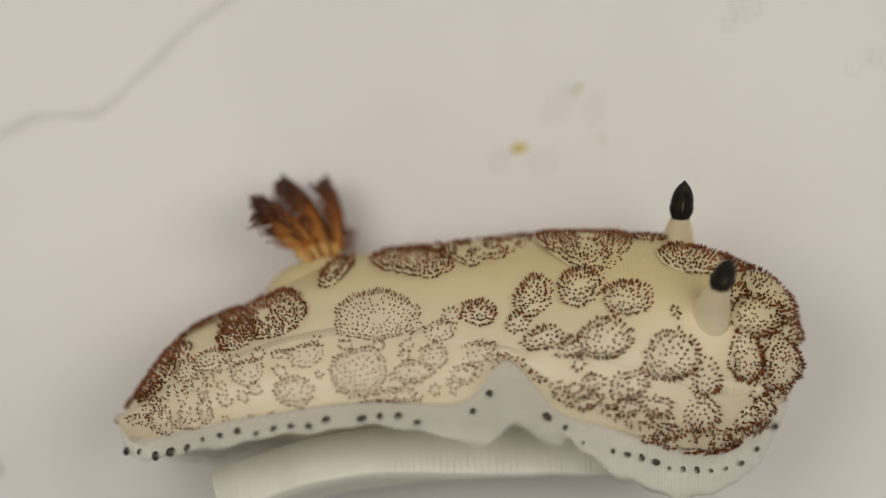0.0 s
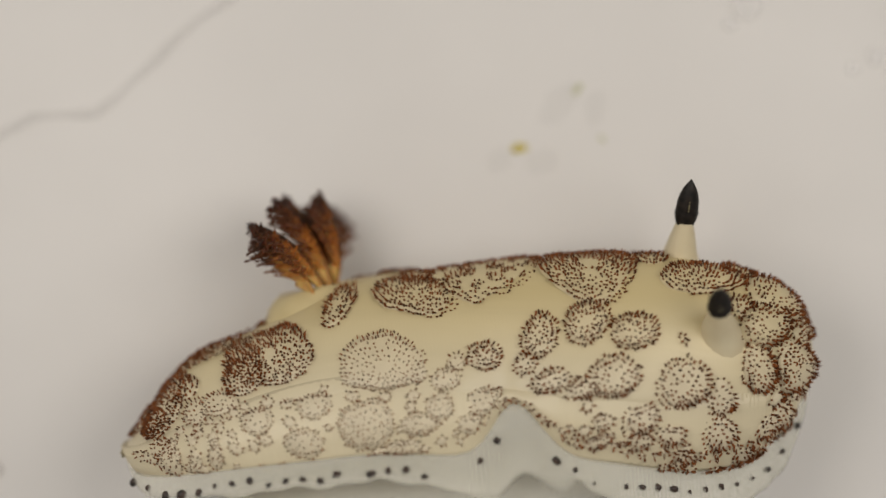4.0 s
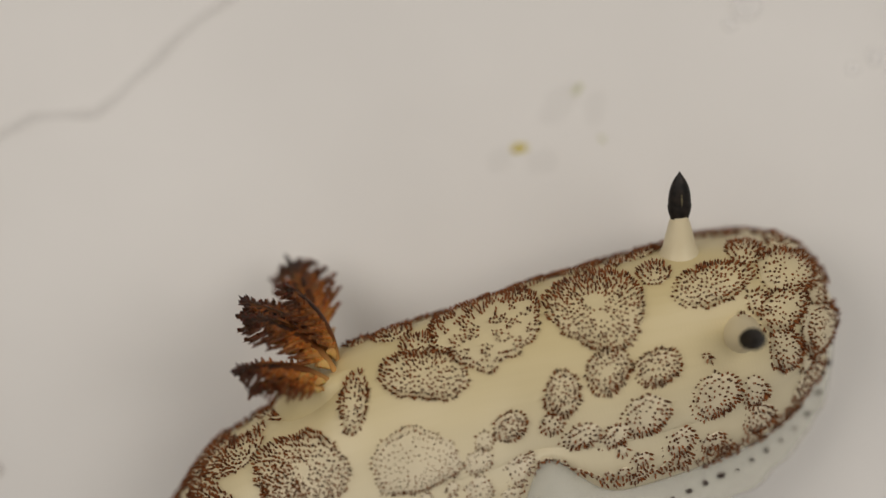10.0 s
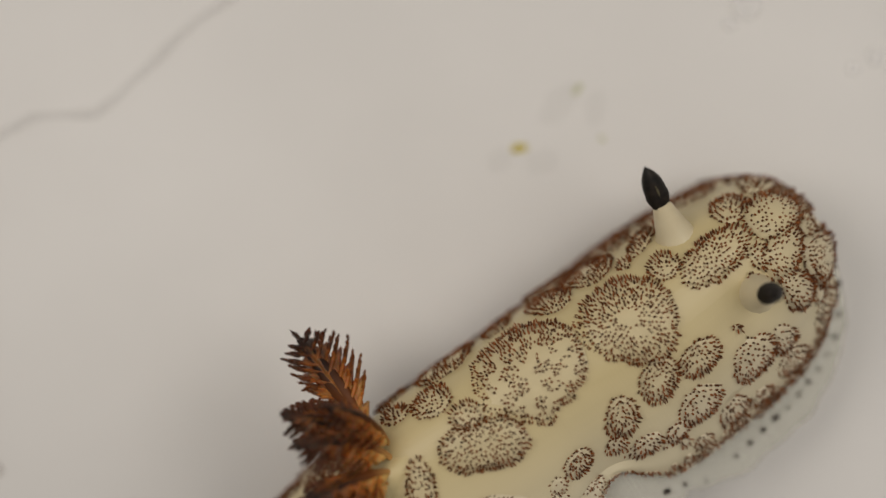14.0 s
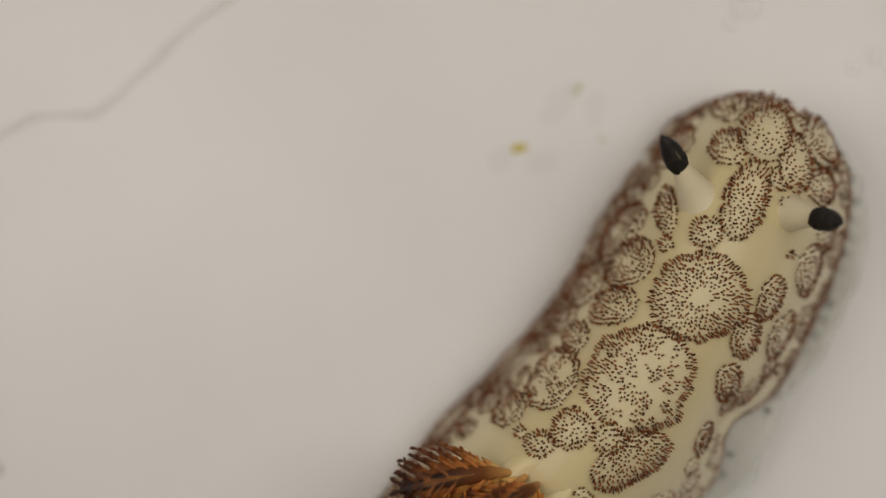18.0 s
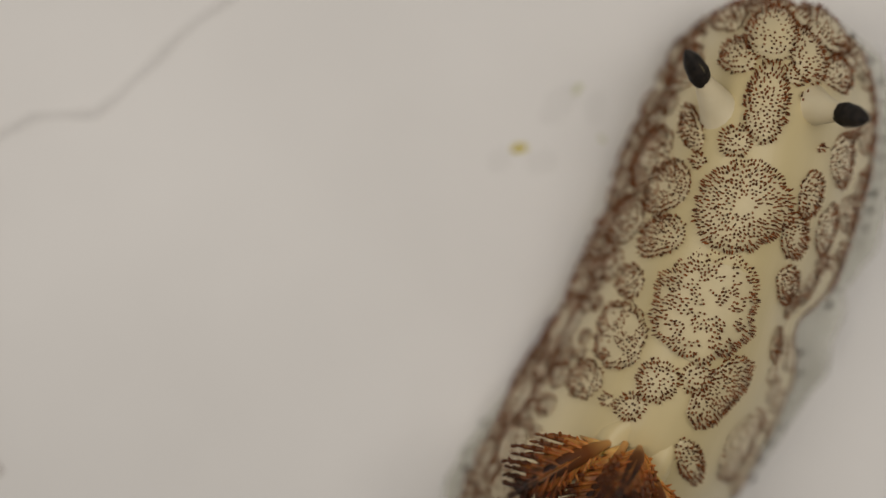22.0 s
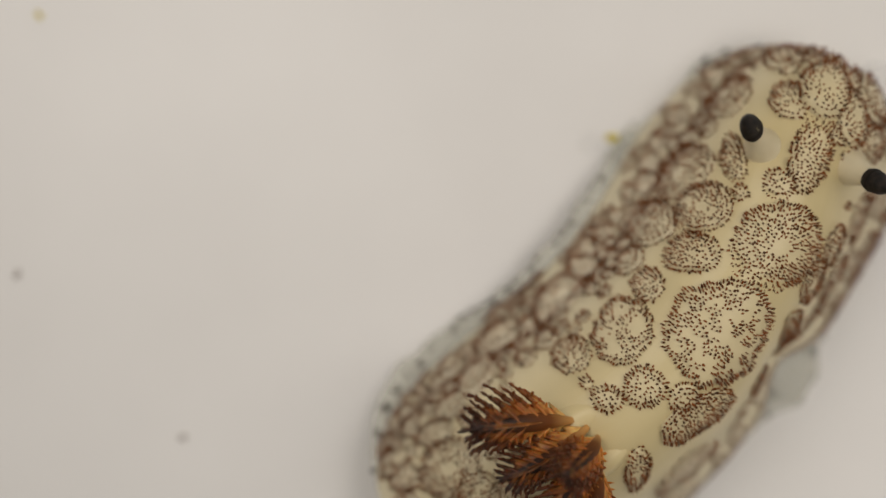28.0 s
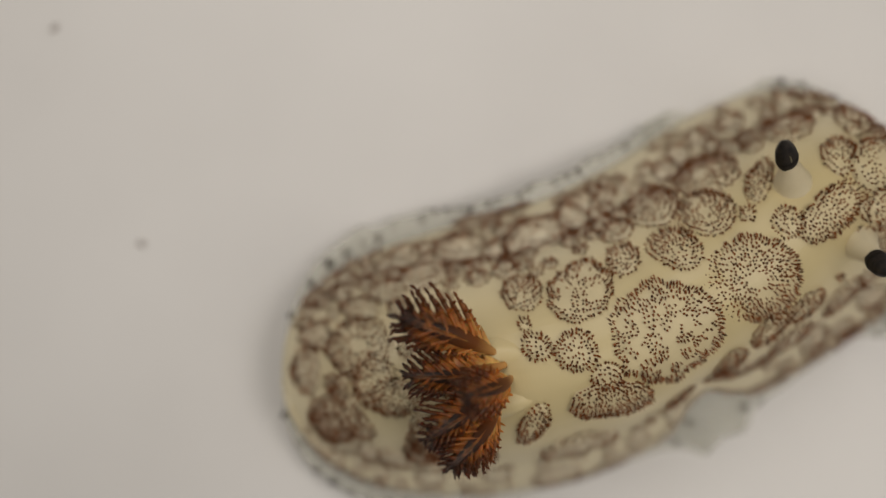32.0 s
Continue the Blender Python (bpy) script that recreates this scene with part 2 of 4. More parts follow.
carried = []   # (object, s, function of the cross-section's roll giving a further pose)


def segment(i):
    s0 = -0.0215 + 1.025 * (i + 0.5) / SEGMENTS
    bm = bmesh.new()
    rings = []
    for k in range(9):
        off = (k / 4 - 1) * 2.2 / SEGMENTS
        s = min(max(s0 + off, -0.0218), 1.0037)
        sink = 1 - 0.0009 * (abs(k - 4) / 4) ** 2
        ring = []
        for j in range(37):
            th = radians(-96 + 192 * j / 36)
            r, u = hide(s, th)
            ring.append(Vector(((s - s0) * LENGTH, -r * sink, u * sink)))
        for q in (0.5, 0.0, -0.5):
            ring.append(Vector(((s - s0) * LENGTH, -q * girth(s)[0] * sink, -0.0018 * taper(s))))
        rings.append(ring)
    loft(bm, rings)
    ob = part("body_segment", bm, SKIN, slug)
    carried.append((ob, s0, None))


for i in range(SEGMENTS):
    segment(i)


def hang(side, s0):
    """The flank's hinge: it hangs by the angle droop below the level."""
    r, u = hinge(s0, side)

    def pose_of(roll, droop):
        return Matrix.Translation((0, -r, u)) @ Matrix.Rotation(side * droop, 4, "X")
    return pose_of


def flap(i, side, count):
    """One piece of the flank with its thin translucent rim and dark spots."""
    s0 = -0.019 + 1.021 * (i + 0.5) / count
    rnd = random.Random(i * 2 + (side > 0))
    flesh, rim = [], []
    for k in range(7):
        s = min(max(s0 + (k / 3 - 1) * 2.2 / count, -0.0215), 1.0035)
        sink = 0.00003 * (abs(k - 3) / 3) ** 2 + 0.00001 * (i % 2)
        up = [on_flank(s, f, s0, side)[0] - Vector((0, 0, sink)) for f in (-0.25, 0.0, 0.25, 0.5, 0.75, 0.95, 1.0)]
        down = [on_flank(s, f, s0, side)[0] - Vector((0, 0, th)) for f, th in ((0.97, 0.0006), (0.6, 0.0016), (0.0, 0.0024), (-0.25, 0.0026))]
        flesh.append(up + down)
        w = 0.0018 + 0.00012 * math.sin(s * 47 + side) + 0.00010 * math.sin(s * 101) + (0.0026 * math.exp(-((s - 0.54) / 0.065) ** 2) - 0.0008 * math.exp(-((s - 0.625) / 0.014) ** 2) + 0.0010 * ease((s - 0.64) / 0.08) if side > 0 else 0)
        w *= 0.55 + 0.45 * taper(s)
        if side < 0:
            w *= 0.65 + 0.75 * ease((0.3 - s) / 0.3)
        s = min(max(s0 + (k / 3 - 1) * 1.0 / count, -0.0215), 1.0035)
        edge = on_flank(s, 1.0, s0, side)[0]
        rim.append([edge + Vector((0, -side * q * w * 0.86, z - sink + 0.5 * max(q, 0) * w)) for q, z in ((-0.3, -0.0001), (0.0, 0.00002), (0.5, 0.00002 + 0.00005 * math.sin(s * 70)), (0.93, 0.0), (1.0, -0.0001), (0.9, -0.00022), (0.3, -0.0004), (-0.3, -0.0006))])
    bm = bmesh.new()
    loft(bm, flesh)
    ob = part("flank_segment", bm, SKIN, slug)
    bm = bmesh.new()
    loft(bm, rim, cap=False)
    part("mantle_edge", bm, VEIL, ob, "thin translucent mantle edge")
    big = side < 0 and i == 8
    if big or (i % 4 == 0 and rnd.random() < 0.85):
        bm = bmesh.new()
        r = 0.0003 if big else rnd.uniform(0.0001, 0.00024)
        far = rnd.uniform(0.0009, 0.0014) * (0.75 if side < 0 and s0 > 0.25 else 1)
        at = on_flank(s0, 1.0, s0, side)[0] + Vector((0, -side * 0.86 * far, 0.5 * far))
        grain(bm, at, r, rnd.random() * 9, 0.7, 1.3)
        part("mantle_spot", bm, DOT, ob, "dark brown spot")
    carried.append((ob, s0, hang(side, s0)))


for i in range(160):
    for side in (-1, 1):
        flap(i, side, 160)


def foot(i, count):
    s0 = 0.10 + 0.80 * (i + 0.5) / count
    bm = bmesh.new()
    rings = []
    for k in range(5):
        x = (k / 2 - 1) * 1.6 * 0.80 / count
        w = (1 - 0.003 * (k / 2 - 1) ** 2) * 0.0046 * (girth(s0 + x)[0] / 0.0073) + 0.0002 * math.sin((s0 + x) * 60)
        ring = []
        for q, z in ((-0.6, 0.0002), (0.6, 0.0002), (0.75, -0.0012), (1.0, -0.0023), (0.97, -0.0026), (0.6, -0.0028), (-0.6, -0.0028), (-0.97, -0.0026), (-1.0, -0.0023), (-0.75, -0.0012)):
            ring.append(Vector((x * LENGTH, q * w, z)))
        rings.append(ring)
    loft(bm, rings)
    ob = part("foot_segment", bm, SOLE, slug, "translucent white foot")

    def drawn_in(roll, droop):
        return Matrix.Translation((0, 0, -0.0034 * math.sin(droop) + 0.0025 - 0.0040 * abs(math.sin(roll))))
    carried.append((ob, s0, drawn_in))


for i in range(84):
    foot(i, 84)


REST_DROOP = radians(80)


def on_hide(s, th, s0, side, lift=0.0):
    """Point and normal anywhere on back or flank, in the frame of the cross-section at s0, with the flank at its usual droop."""
    if abs(th) < math.pi / 2:
        return on_back(s, th, s0, lift)
    p, n = on_flank(s, min((abs(th) - math.pi / 2) / (math.pi / 4), 0.99), s0, side, lift)
    m = hang(side, s0)(0, REST_DROOP)
    return m @ p, m.to_3x3() @ n


def rosette(s, deg, ra, rb, kind, turn=0):
    """A low cushion ringed and dotted with stiff brown bristles; half-axes ra and rb in millimetres, ra turned from the body's length."""
    rnd = random.Random(int(s * 1000) * 181 + int(deg) + 90)
    th, turn = radians(deg), radians(turn)
    ra, rb = ra * (0.00085 if deg > 60 else 0.00091), rb * (0.00085 if deg > 60 else 0.00091)
    side, low = (1 if deg > 0 else -1), abs(deg) > 90
    r0, u0 = hide(s, th - 0.02)
    r1, u1 = hide(s, th + 0.02)
    arc = max(math.hypot(r1 - r0, u1 - u0) / 0.04, 0.003)
    arc_low = max(flank(s, side), 0.001) / (math.pi / 4)
    home = hang(side, s)(0, REST_DROOP).inverted()
    ph = rnd.random() * 50
    big = max(ra, rb)

    def rim(a):
        lobes = 0.09 * noise.noise(Vector((math.cos(a) * 1.4, math.sin(a) * 1.4, ph))) + 0.07 * noise.noise(Vector((math.cos(a) * 4, math.sin(a) * 4, ph)))
        return 1 / math.sqrt((math.cos(a) / ra) ** 2 + (math.sin(a) / rb) ** 2) * (1 + lobes * 1.5)

    def place(a, q, lift):
        d = rim(a) * q
        ss = min(max(s + d * math.cos(a + turn) / LENGTH, -0.018), 1.001)
        across = d * math.sin(a + turn)
        tt = th + across / (arc_low if low else arc)
        # past the fold between back and flank the other one's width counts
        if not low and abs(tt) > math.pi / 2 and tt * side > 0:
            tt = side * (math.pi / 2 + (abs(tt) - math.pi / 2) * arc / arc_low)
        elif low and abs(tt) < math.pi / 2:
            tt = side * (math.pi / 2 - (math.pi / 2 - abs(tt)) * arc_low / max(arc, 0.004))
        p, n = on_hide(ss, tt, s, side, lift)
        return (home @ p, home.to_3x3() @ n) if low else (p, n)

    n = 14 if big < 0.0008 else 24
    rise = min(0.00006 + 0.08 * big, 0.0002)
    rise *= 1 + 2.0 * ease((s - 0.88) / 0.06) + 1.0 * ease((-deg - 55) / 20)
    bm = bmesh.new()
    vs = []
    for q, lift in ((1.06, -0.00008), (0.97, 0.3 * rise), (0.8, 0.8 * rise), (0.45, rise)):
        vs.append([bm.verts.new(place(2 * math.pi * k / n, q, lift)[0]) for k in range(n)])
    top = bm.verts.new(place(0, 0, rise)[0])
    for a, b in zip(vs, vs[1:]):
        for k in range(n):
            bm.faces.new((a[k], a[(k + 1) % n], b[(k + 1) % n], b[k]))
    for k in range(n):
        bm.faces.new((vs[-1][k], vs[-1][(k + 1) % n], top))
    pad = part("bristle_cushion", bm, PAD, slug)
    # bristles: a dense double row at the rim, sparser and shorter ones within, in curls on the large rings
    bm = bmesh.new()
    area = math.pi * ra * rb * 1e6
    around = 2 * math.pi * math.sqrt((ra * ra + rb * rb) / 2) * 1000
    spots, taken = [], []

    def free(a, q, gap):
        x, y = math.cos(a) * rim(a) * q, math.sin(a) * rim(a) * q
        for u, v in taken:
            if (u - x) ** 2 + (v - y) ** 2 < gap * gap:
                return False
        taken.append((x, y))
        return True

    # two even rows at the rim
    pitch = 0.00019 if deg < 60 else 0.00023
    for row, inset in enumerate((0.00003, 0.00027)):
        count = int((around * 0.001 - 2 * math.pi * inset) / pitch)
        for k in range(max(count, 0)):
            a = 2 * math.pi * (k + 0.5 * row + rnd.uniform(-0.22, 0.22)) / count
            q = 1 - (inset + rnd.uniform(-0.00004, 0.00006)) / rim(a)
            if q > 0.2 and free(a, q, 0.00011):
                spots.append((a, q, 1.0 if row == 0 else 0.8))
    for k in range(int(area * 150)):
        q, a = math.sqrt(rnd.random()) * 0.88, rnd.random() * 2 * math.pi
        if kind == 1 and q < 0.2:
            continue
        if noise.noise(Vector((math.cos(a) * q * (5 if kind == 2 else 3), math.sin(a) * q * (5 if kind == 2 else 3), ph + 7))) < (-0.06 if kind == 2 else -0.4):
            continue
        if free(a, q, 0.00018 if deg < 60 else 0.00023):
            spots.append((a, q, 0.6))
    fine = 0.7 if side > 0 and s < 0.56 and deg > 60 else 1.0
    for a, q, size in spots:
        p, nrm = place(a, q, rise * (0.25 if q > 0.9 else 0.85))
        p2, _ = place(a, q + 0.06, rise * (0.25 if q > 0.9 else 0.85))
        out = (p2 - p)
        out = out.normalized() if out.length > 1e-9 else nrm
        long = rnd.uniform(0.00021, 0.00037) * (0.5 + 0.5 * size) * fine
        wide = rnd.uniform(0.000056, 0.000084) * fine
        d = (nrm * rnd.uniform(0.6, 0.9) + out * (0.7 if q > 0.85 else 0.4) + Vector([rnd.uniform(-0.35, 0.35) for _ in range(3)])).normalized()
        across = d.orthogonal().normalized()
        up = d.cross(across)
        base = [bm.verts.new(p - nrm * 0.00003 + (across * math.cos(c) + up * math.sin(c)) * wide * 0.8) for c in (0, 1.571, 3.142, 4.712)]
        mid = [bm.verts.new(p + d * long * 0.6 + (across * math.cos(c) + up * math.sin(c)) * wide) for c in (0, 1.571, 3.142, 4.712)]
        tip = bm.verts.new(p + d * long)
        for k in range(4):
            bm.faces.new((base[k], base[(k + 1) % 4], mid[(k + 1) % 4], mid[k]))
            bm.faces.new((mid[k], mid[(k + 1) % 4], tip))
    part("bristle_tuft", bm, BRISTLE, pad, "stiff reddish-brown bristles", smooth=False)
    carried.append((pad, s, hang(side, s) if low else None))


rosette(0.680, 7, 3.05, 2.79, 1, 54)
rosette(0.533, 3, 3.43, 3.17, 2, 46)
rosette(0.678, -38, 2.04, 1.67, 1, 68)
rosette(0.605, -31, 1.92, 1.31, 0, 68)
rosette(0.527, -42, 1.26, 1.05, 0, -85)
rosette(0.445, -37, 2.45, 1.94, 2, -53)
rosette(0.354, -45, 1.51, 1.26, 0, 79)
rosette(0.405, -8, 1.38, 1.26, 0, -5)
rosette(0.353, -15, 0.98, 0.77, 0, 56)
rosette(0.344, -27, 0.43, 0.36, 0, 66)
rosette(0.432, 11, 1.01, 0.98, 0, -70)
rosette(0.428, 26, 2.82, 1.55, 0, 28)
rosette(0.326, 28, 1.93, 0.81, 0, -63)
rosette(0.833, 5, 2.63, 1.29, 0, -8)
rosette(0.767, -6, 0.97, 0.92, 0, 73)
rosette(0.939, -1, 1.89, 1.61, 1, -13)
rosette(0.897, -20, 1.44, 1.08, 0, -66)
rosette(0.774, -34, 1.85, 0.81, 0, -46)
rosette(0.727, -23, 0.54, 0.46, 0, -71)
rosette(0.717, -61, 2.42, 2.09, 1, 50)
rosette(0.608, -86, 1.59, 1.41, 1, -84)
rosette(0.962, -52, 1.59, 0.91, 1, -71)
rosette(0.873, -64, 1.93, 1.61, 1, -74)
rosette(0.965, 54, 1.93, 1.32, 1, 68)
rosette(0.906, 51, 1.76, 1.04, 1, 74)
rosette(0.960, 118, 0.50, 0.50, 0, -9)
rosette(0.886, 19, 0.86, 0.71, 0, 58)
rosette(0.859, 28, 0.59, 0.25, 0, 82)
rosette(0.488, -102, 1.34, 1.11, 0, -71)
rosette(0.223, 42, 3.40, 2.15, 1, 43)
rosette(0.376, 66, 2.97, 2.15, 1, 14)
rosette(0.517, 58, 1.11, 0.82, 0, -9)
rosette(0.276, 95, 1.12, 1.02, 0, 19)
rosette(0.343, 114, 1.81, 1.65, 0, -22)
rosette(0.146, 63, 1.34, 1.01, 0, 17)
rosette(0.194, 97, 1.13, 1.08, 0, 35)
rosette(0.251, 122, 1.26, 0.94, 0, 8)
rosette(0.111, 62, 1.09, 0.90, 0, 84)
rosette(0.049, 45, 1.59, 1.03, 0, 72)
rosette(0.092, 33, 1.56, 1.00, 0, 46)
rosette(0.122, 5, 1.85, 1.33, 0, 75)
rosette(0.063, 8, 0.91, 0.47, 0, -18)
rosette(0.511, 95, 1.23, 1.04, 0, 40)
rosette(0.460, 74, 0.97, 0.76, 0, -7)
rosette(0.448, 101, 0.98, 0.87, 0, -52)
rosette(0.416, 114, 1.19, 0.77, 0, 0)
rosette(0.401, 132, 0.82, 0.71, 0, -9)
rosette(0.487, 116, 0.94, 0.59, 0, 38)
rosette(0.360, 137, 0.77, 0.58, 0, 4)
rosette(0.477, 62, 0.66, 0.57, 0, -21)
rosette(0.792, 66, 1.84, 1.62, 1, -29)
rosette(0.848, 77, 1.19, 0.90, 0, 90)
rosette(0.730, 42, 1.53, 1.06, 0, -9)
rosette(0.667, 40, 1.54, 1.25, 1, -39)
rosette(0.599, 47, 1.41, 1.05, 0, -65)
rosette(0.573, 62, 0.84, 0.63, 0, -16)
rosette(0.693, 67, 1.79, 1.32, 1, -15)
rosette(0.604, 73, 1.41, 0.70, 0, -9)
rosette(0.648, 77, 1.17, 0.62, 0, -15)
rosette(0.728, 100, 1.23, 0.86, 0, -8)
rosette(0.727, 115, 0.78, 0.58, 0, -5)
rosette(0.772, 108, 1.00, 0.66, 0, 2)
rosette(0.671, 105, 0.71, 0.46, 0, -9)
rosette(0.652, 95, 0.39, 0.32, 0, -46)
rosette(0.845, 105, 1.42, 1.10, 0, 29)
rosette(0.791, 123, 0.86, 0.59, 0, 19)
rosette(0.919, 24, 1.86, 1.23, 1, -24)
rosette(0.937, 102, 1.34, 0.94, 0, 56)
rosette(0.886, 126, 0.92, 0.66, 0, 66)
rosette(0.950, 49, 1.21, 0.79, 0, 83)
rosette(0.797, 42, 0.40, 0.17, 0, 57)
rosette(0.859, 39, 0.34, 0.25, 0, -68)
rosette(0.885, 148, 0.59, 0.40, 0, 66)
rosette(0.069, 112, 0.58, 0.32, 0, -74)
rosette(0.096, 119, 0.70, 0.40, 0, -70)
rosette(0.125, 122, 0.90, 0.46, 0, -71)
rosette(0.267, -115, 0.66, 0.50, 0, 75)
rosette(0.322, -119, 0.51, 0.44, 0, 89)
rosette(0.237, -119, 0.34, 0.26, 0, 70)
rosette(0.383, 132, 0.75, 0.56, 0, -12)
rosette(0.150, 133, 0.24, 0.19, 0, -60)
rosette(0.213, 136, 0.20, 0.18, 0, -35)
rosette(0.186, 135, 0.17, 0.15, 0, -37)
rosette(0.016, 91, 0.59, 0.55, 0, -79)
rosette(0.044, 112, 0.45, 0.37, 0, -72)
rosette(0.841, 139, 0.71, 0.65, 0, 41)
rosette(0.875, 141, 0.50, 0.37, 0, 65)
rosette(0.909, 143, 0.92, 0.54, 0, 68)
rosette(0.957, 144, 0.44, 0.44, 0, -18)
rosette(0.921, 106, 1.01, 0.71, 0, 36)
rosette(0.802, 133, 0.50, 0.41, 0, -90)
rosette(0.793, 119, 0.53, 0.45, 0, -63)
rosette(0.763, 133, 0.42, 0.36, 0, -47)
rosette(0.780, 130, 0.42, 0.34, 0, -36)
rosette(0.661, 120, 0.99, 0.42, 0, -17)
rosette(0.643, 113, 0.49, 0.30, 0, -26)
rosette(0.422, 131, 0.33, 0.25, 0, -18)
rosette(0.446, 125, 0.38, 0.28, 0, -13)
rosette(0.423, -95, 2.52, 1.61, 1, 13)
rosette(0.543, -62, 1.17, 1.02, 0, 76)
rosette(0.616, -66, 2.10, 1.74, 1, 75)
rosette(0.780, -72, 1.01, 0.81, 0, -87)
rosette(0.962, -126, 0.57, 0.47, 0, 12)
rosette(0.905, -108, 0.92, 0.64, 0, -52)
rosette(0.515, -112, 1.17, 1.05, 0, 35)
rosette(0.561, -106, 0.75, 0.73, 0, -38)
rosette(0.730, -77, 0.84, 0.65, 0, 85)
rosette(0.095, -17, 2.15, 2.01, 1, 10)
rosette(0.016, 4, 1.58, 0.93, 0, 89)
rosette(0.067, 38, 2.26, 1.56, 1, -59)
rosette(0.149, 12, 1.70, 1.21, 1, -13)
rosette(0.028, -29, 1.23, 0.82, 0, 40)
rosette(0.190, 47, 1.91, 1.37, 0, -79)
rosette(0.264, -104, 1.85, 0.92, 0, -0)
rosette(0.195, -76, 1.81, 1.28, 0, -18)
rosette(0.136, -58, 1.43, 1.02, 0, -10)
rosette(0.318, -139, 1.85, 1.41, 0, -11)
rosette(0.393, -145, 1.17, 1.17, 0, 34)
rosette(0.057, 116, 1.26, 0.75, 0, -72)
rosette(0.092, 132, 0.75, 0.53, 0, 3)
rosette(0.094, -44, 1.34, 0.90, 0, 22)
rosette(0.068, 13, 0.72, 0.48, 0, -82)
rosette(0.028, -87, 0.97, 0.87, 1, 72)
rosette(0.110, -87, 0.62, 0.54, 0, 13)
rosette(0.013, -100, 0.64, 0.62, 0, 48)
rosette(0.599, -105, 0.50, 0.48, 0, -52)
rosette(0.281, -60, 0.77, 0.70, 1, -53)
rosette(0.867, -96, 0.68, 0.51, 0, -64)
rosette(0.063, -96, 0.80, 0.56, 1, 32)
rosette(0.328, -95, 0.91, 0.77, 1, -33)
rosette(0.467, -74, 0.53, 0.52, 0, -86)
rosette(0.764, -92, 0.79, 0.55, 1, -82)
rosette(0.752, -106, 0.87, 0.82, 1, 65)
rosette(0.036, -61, 0.55, 0.44, 0, 20)
rosette(0.529, -95, 0.66, 0.50, 0, -76)
rosette(0.157, -109, 0.99, 0.85, 1, -17)
rosette(0.813, -105, 0.87, 0.85, 1, 23)
rosette(0.947, -88, 0.74, 0.68, 1, -4)
rosette(0.670, -96, 0.97, 0.87, 1, 15)
rosette(0.340, -66, 0.93, 0.85, 1, 86)
rosette(0.708, -103, 0.89, 0.78, 1, 30)
rosette(0.363, -110, 0.81, 0.59, 1, 8)
rosette(0.867, -112, 0.55, 0.48, 0, 21)
rosette(0.365, -89, 0.61, 0.48, 0, 85)
rosette(0.292, -83, 0.67, 0.53, 0, 5)
rosette(0.064, -67, 0.85, 0.70, 1, -38)
rosette(0.968, -74, 0.52, 0.50, 0, -51)
rosette(0.145, -79, 0.71, 0.53, 1, 22)
rosette(0.042, -106, 0.69, 0.50, 0, -80)
rosette(0.255, -82, 0.63, 0.58, 0, 3)
rosette(0.130, -99, 0.69, 0.63, 0, -58)
rosette(0.648, -107, 0.56, 0.49, 0, -47)
rosette(0.851, -86, 0.66, 0.62, 0, -85)
rosette(0.923, -75, 0.61, 0.45, 0, 85)
rosette(0.094, -110, 0.60, 0.43, 0, 70)
rosette(0.374, -64, 0.58, 0.45, 0, -40)
rosette(0.195, -111, 0.62, 0.45, 0, -18)
rosette(0.418, -59, 0.50, 0.36, 0, 50)
rosette(0.476, -61, 0.53, 0.41, 0, -81)
rosette(0.194, -97, 0.69, 0.50, 0, -14)
rosette(0.496, -80, 0.59, 0.48, 0, -33)
rosette(0.810, -60, 0.66, 0.63, 0, 26)
rosette(0.815, -86, 0.55, 0.42, 0, -62)
rosette(0.936, -106, 0.55, 0.40, 0, -53)
rosette(0.964, -100, 0.71, 0.56, 1, -5)
rosette(0.008, -70, 0.71, 0.60, 1, 20)
rosette(0.100, -70, 0.56, 0.48, 0, -75)
rosette(0.911, -87, 0.72, 0.70, 1, 13)
rosette(0.222, -97, 0.51, 0.45, 0, 15)
rosette(0.069, -83, 0.61, 0.55, 0, 17)
rosette(0.705, -87, 0.64, 0.48, 0, -16)
rosette(0.563, -77, 0.64, 0.62, 0, 20)
rosette(0.531, -80, 0.79, 0.58, 1, -66)
rosette(0.098, -98, 0.56, 0.42, 0, 44)
rosette(0.389, -55, 0.41, 0.40, 0, 29)
rosette(0.787, -84, 0.33, 0.32, 0, -2)
rosette(0.361, -78, 0.36, 0.34, 0, -20)
rosette(0.269, -72, 0.35, 0.34, 0, -14)
rosette(0.353, -96, 0.29, 0.28, 0, 42)
rosette(0.201, -58, 0.33, 0.31, 0, 60)
rosette(0.397, -122, 0.32, 0.29, 0, 38)
rosette(0.348, -83, 0.32, 0.28, 0, 51)
rosette(0.071, -119, 0.49, 0.44, 0, 11)
rosette(0.573, -120, 0.48, 0.47, 0, 47)
rosette(0.287, -74, 0.31, 0.26, 0, -28)
rosette(0.242, -64, 0.36, 0.32, 0, 79)
rosette(0.015, -115, 0.38, 0.35, 0, 56)
rosette(0.777, -111, 0.35, 0.26, 0, 74)
rosette(0.689, -121, 0.41, 0.35, 0, 10)
rosette(0.505, -69, 0.46, 0.44, 0, -30)
rosette(0.817, -73, 0.43, 0.35, 0, 41)
rosette(0.902, -122, 0.29, 0.24, 0, -76)
rosette(0.112, -122, 0.44, 0.36, 0, 58)
rosette(0.819, -122, 0.35, 0.27, 0, -43)
rosette(0.399, -115, 0.34, 0.30, 0, 75)
rosette(0.961, -112, 0.35, 0.27, 0, -52)
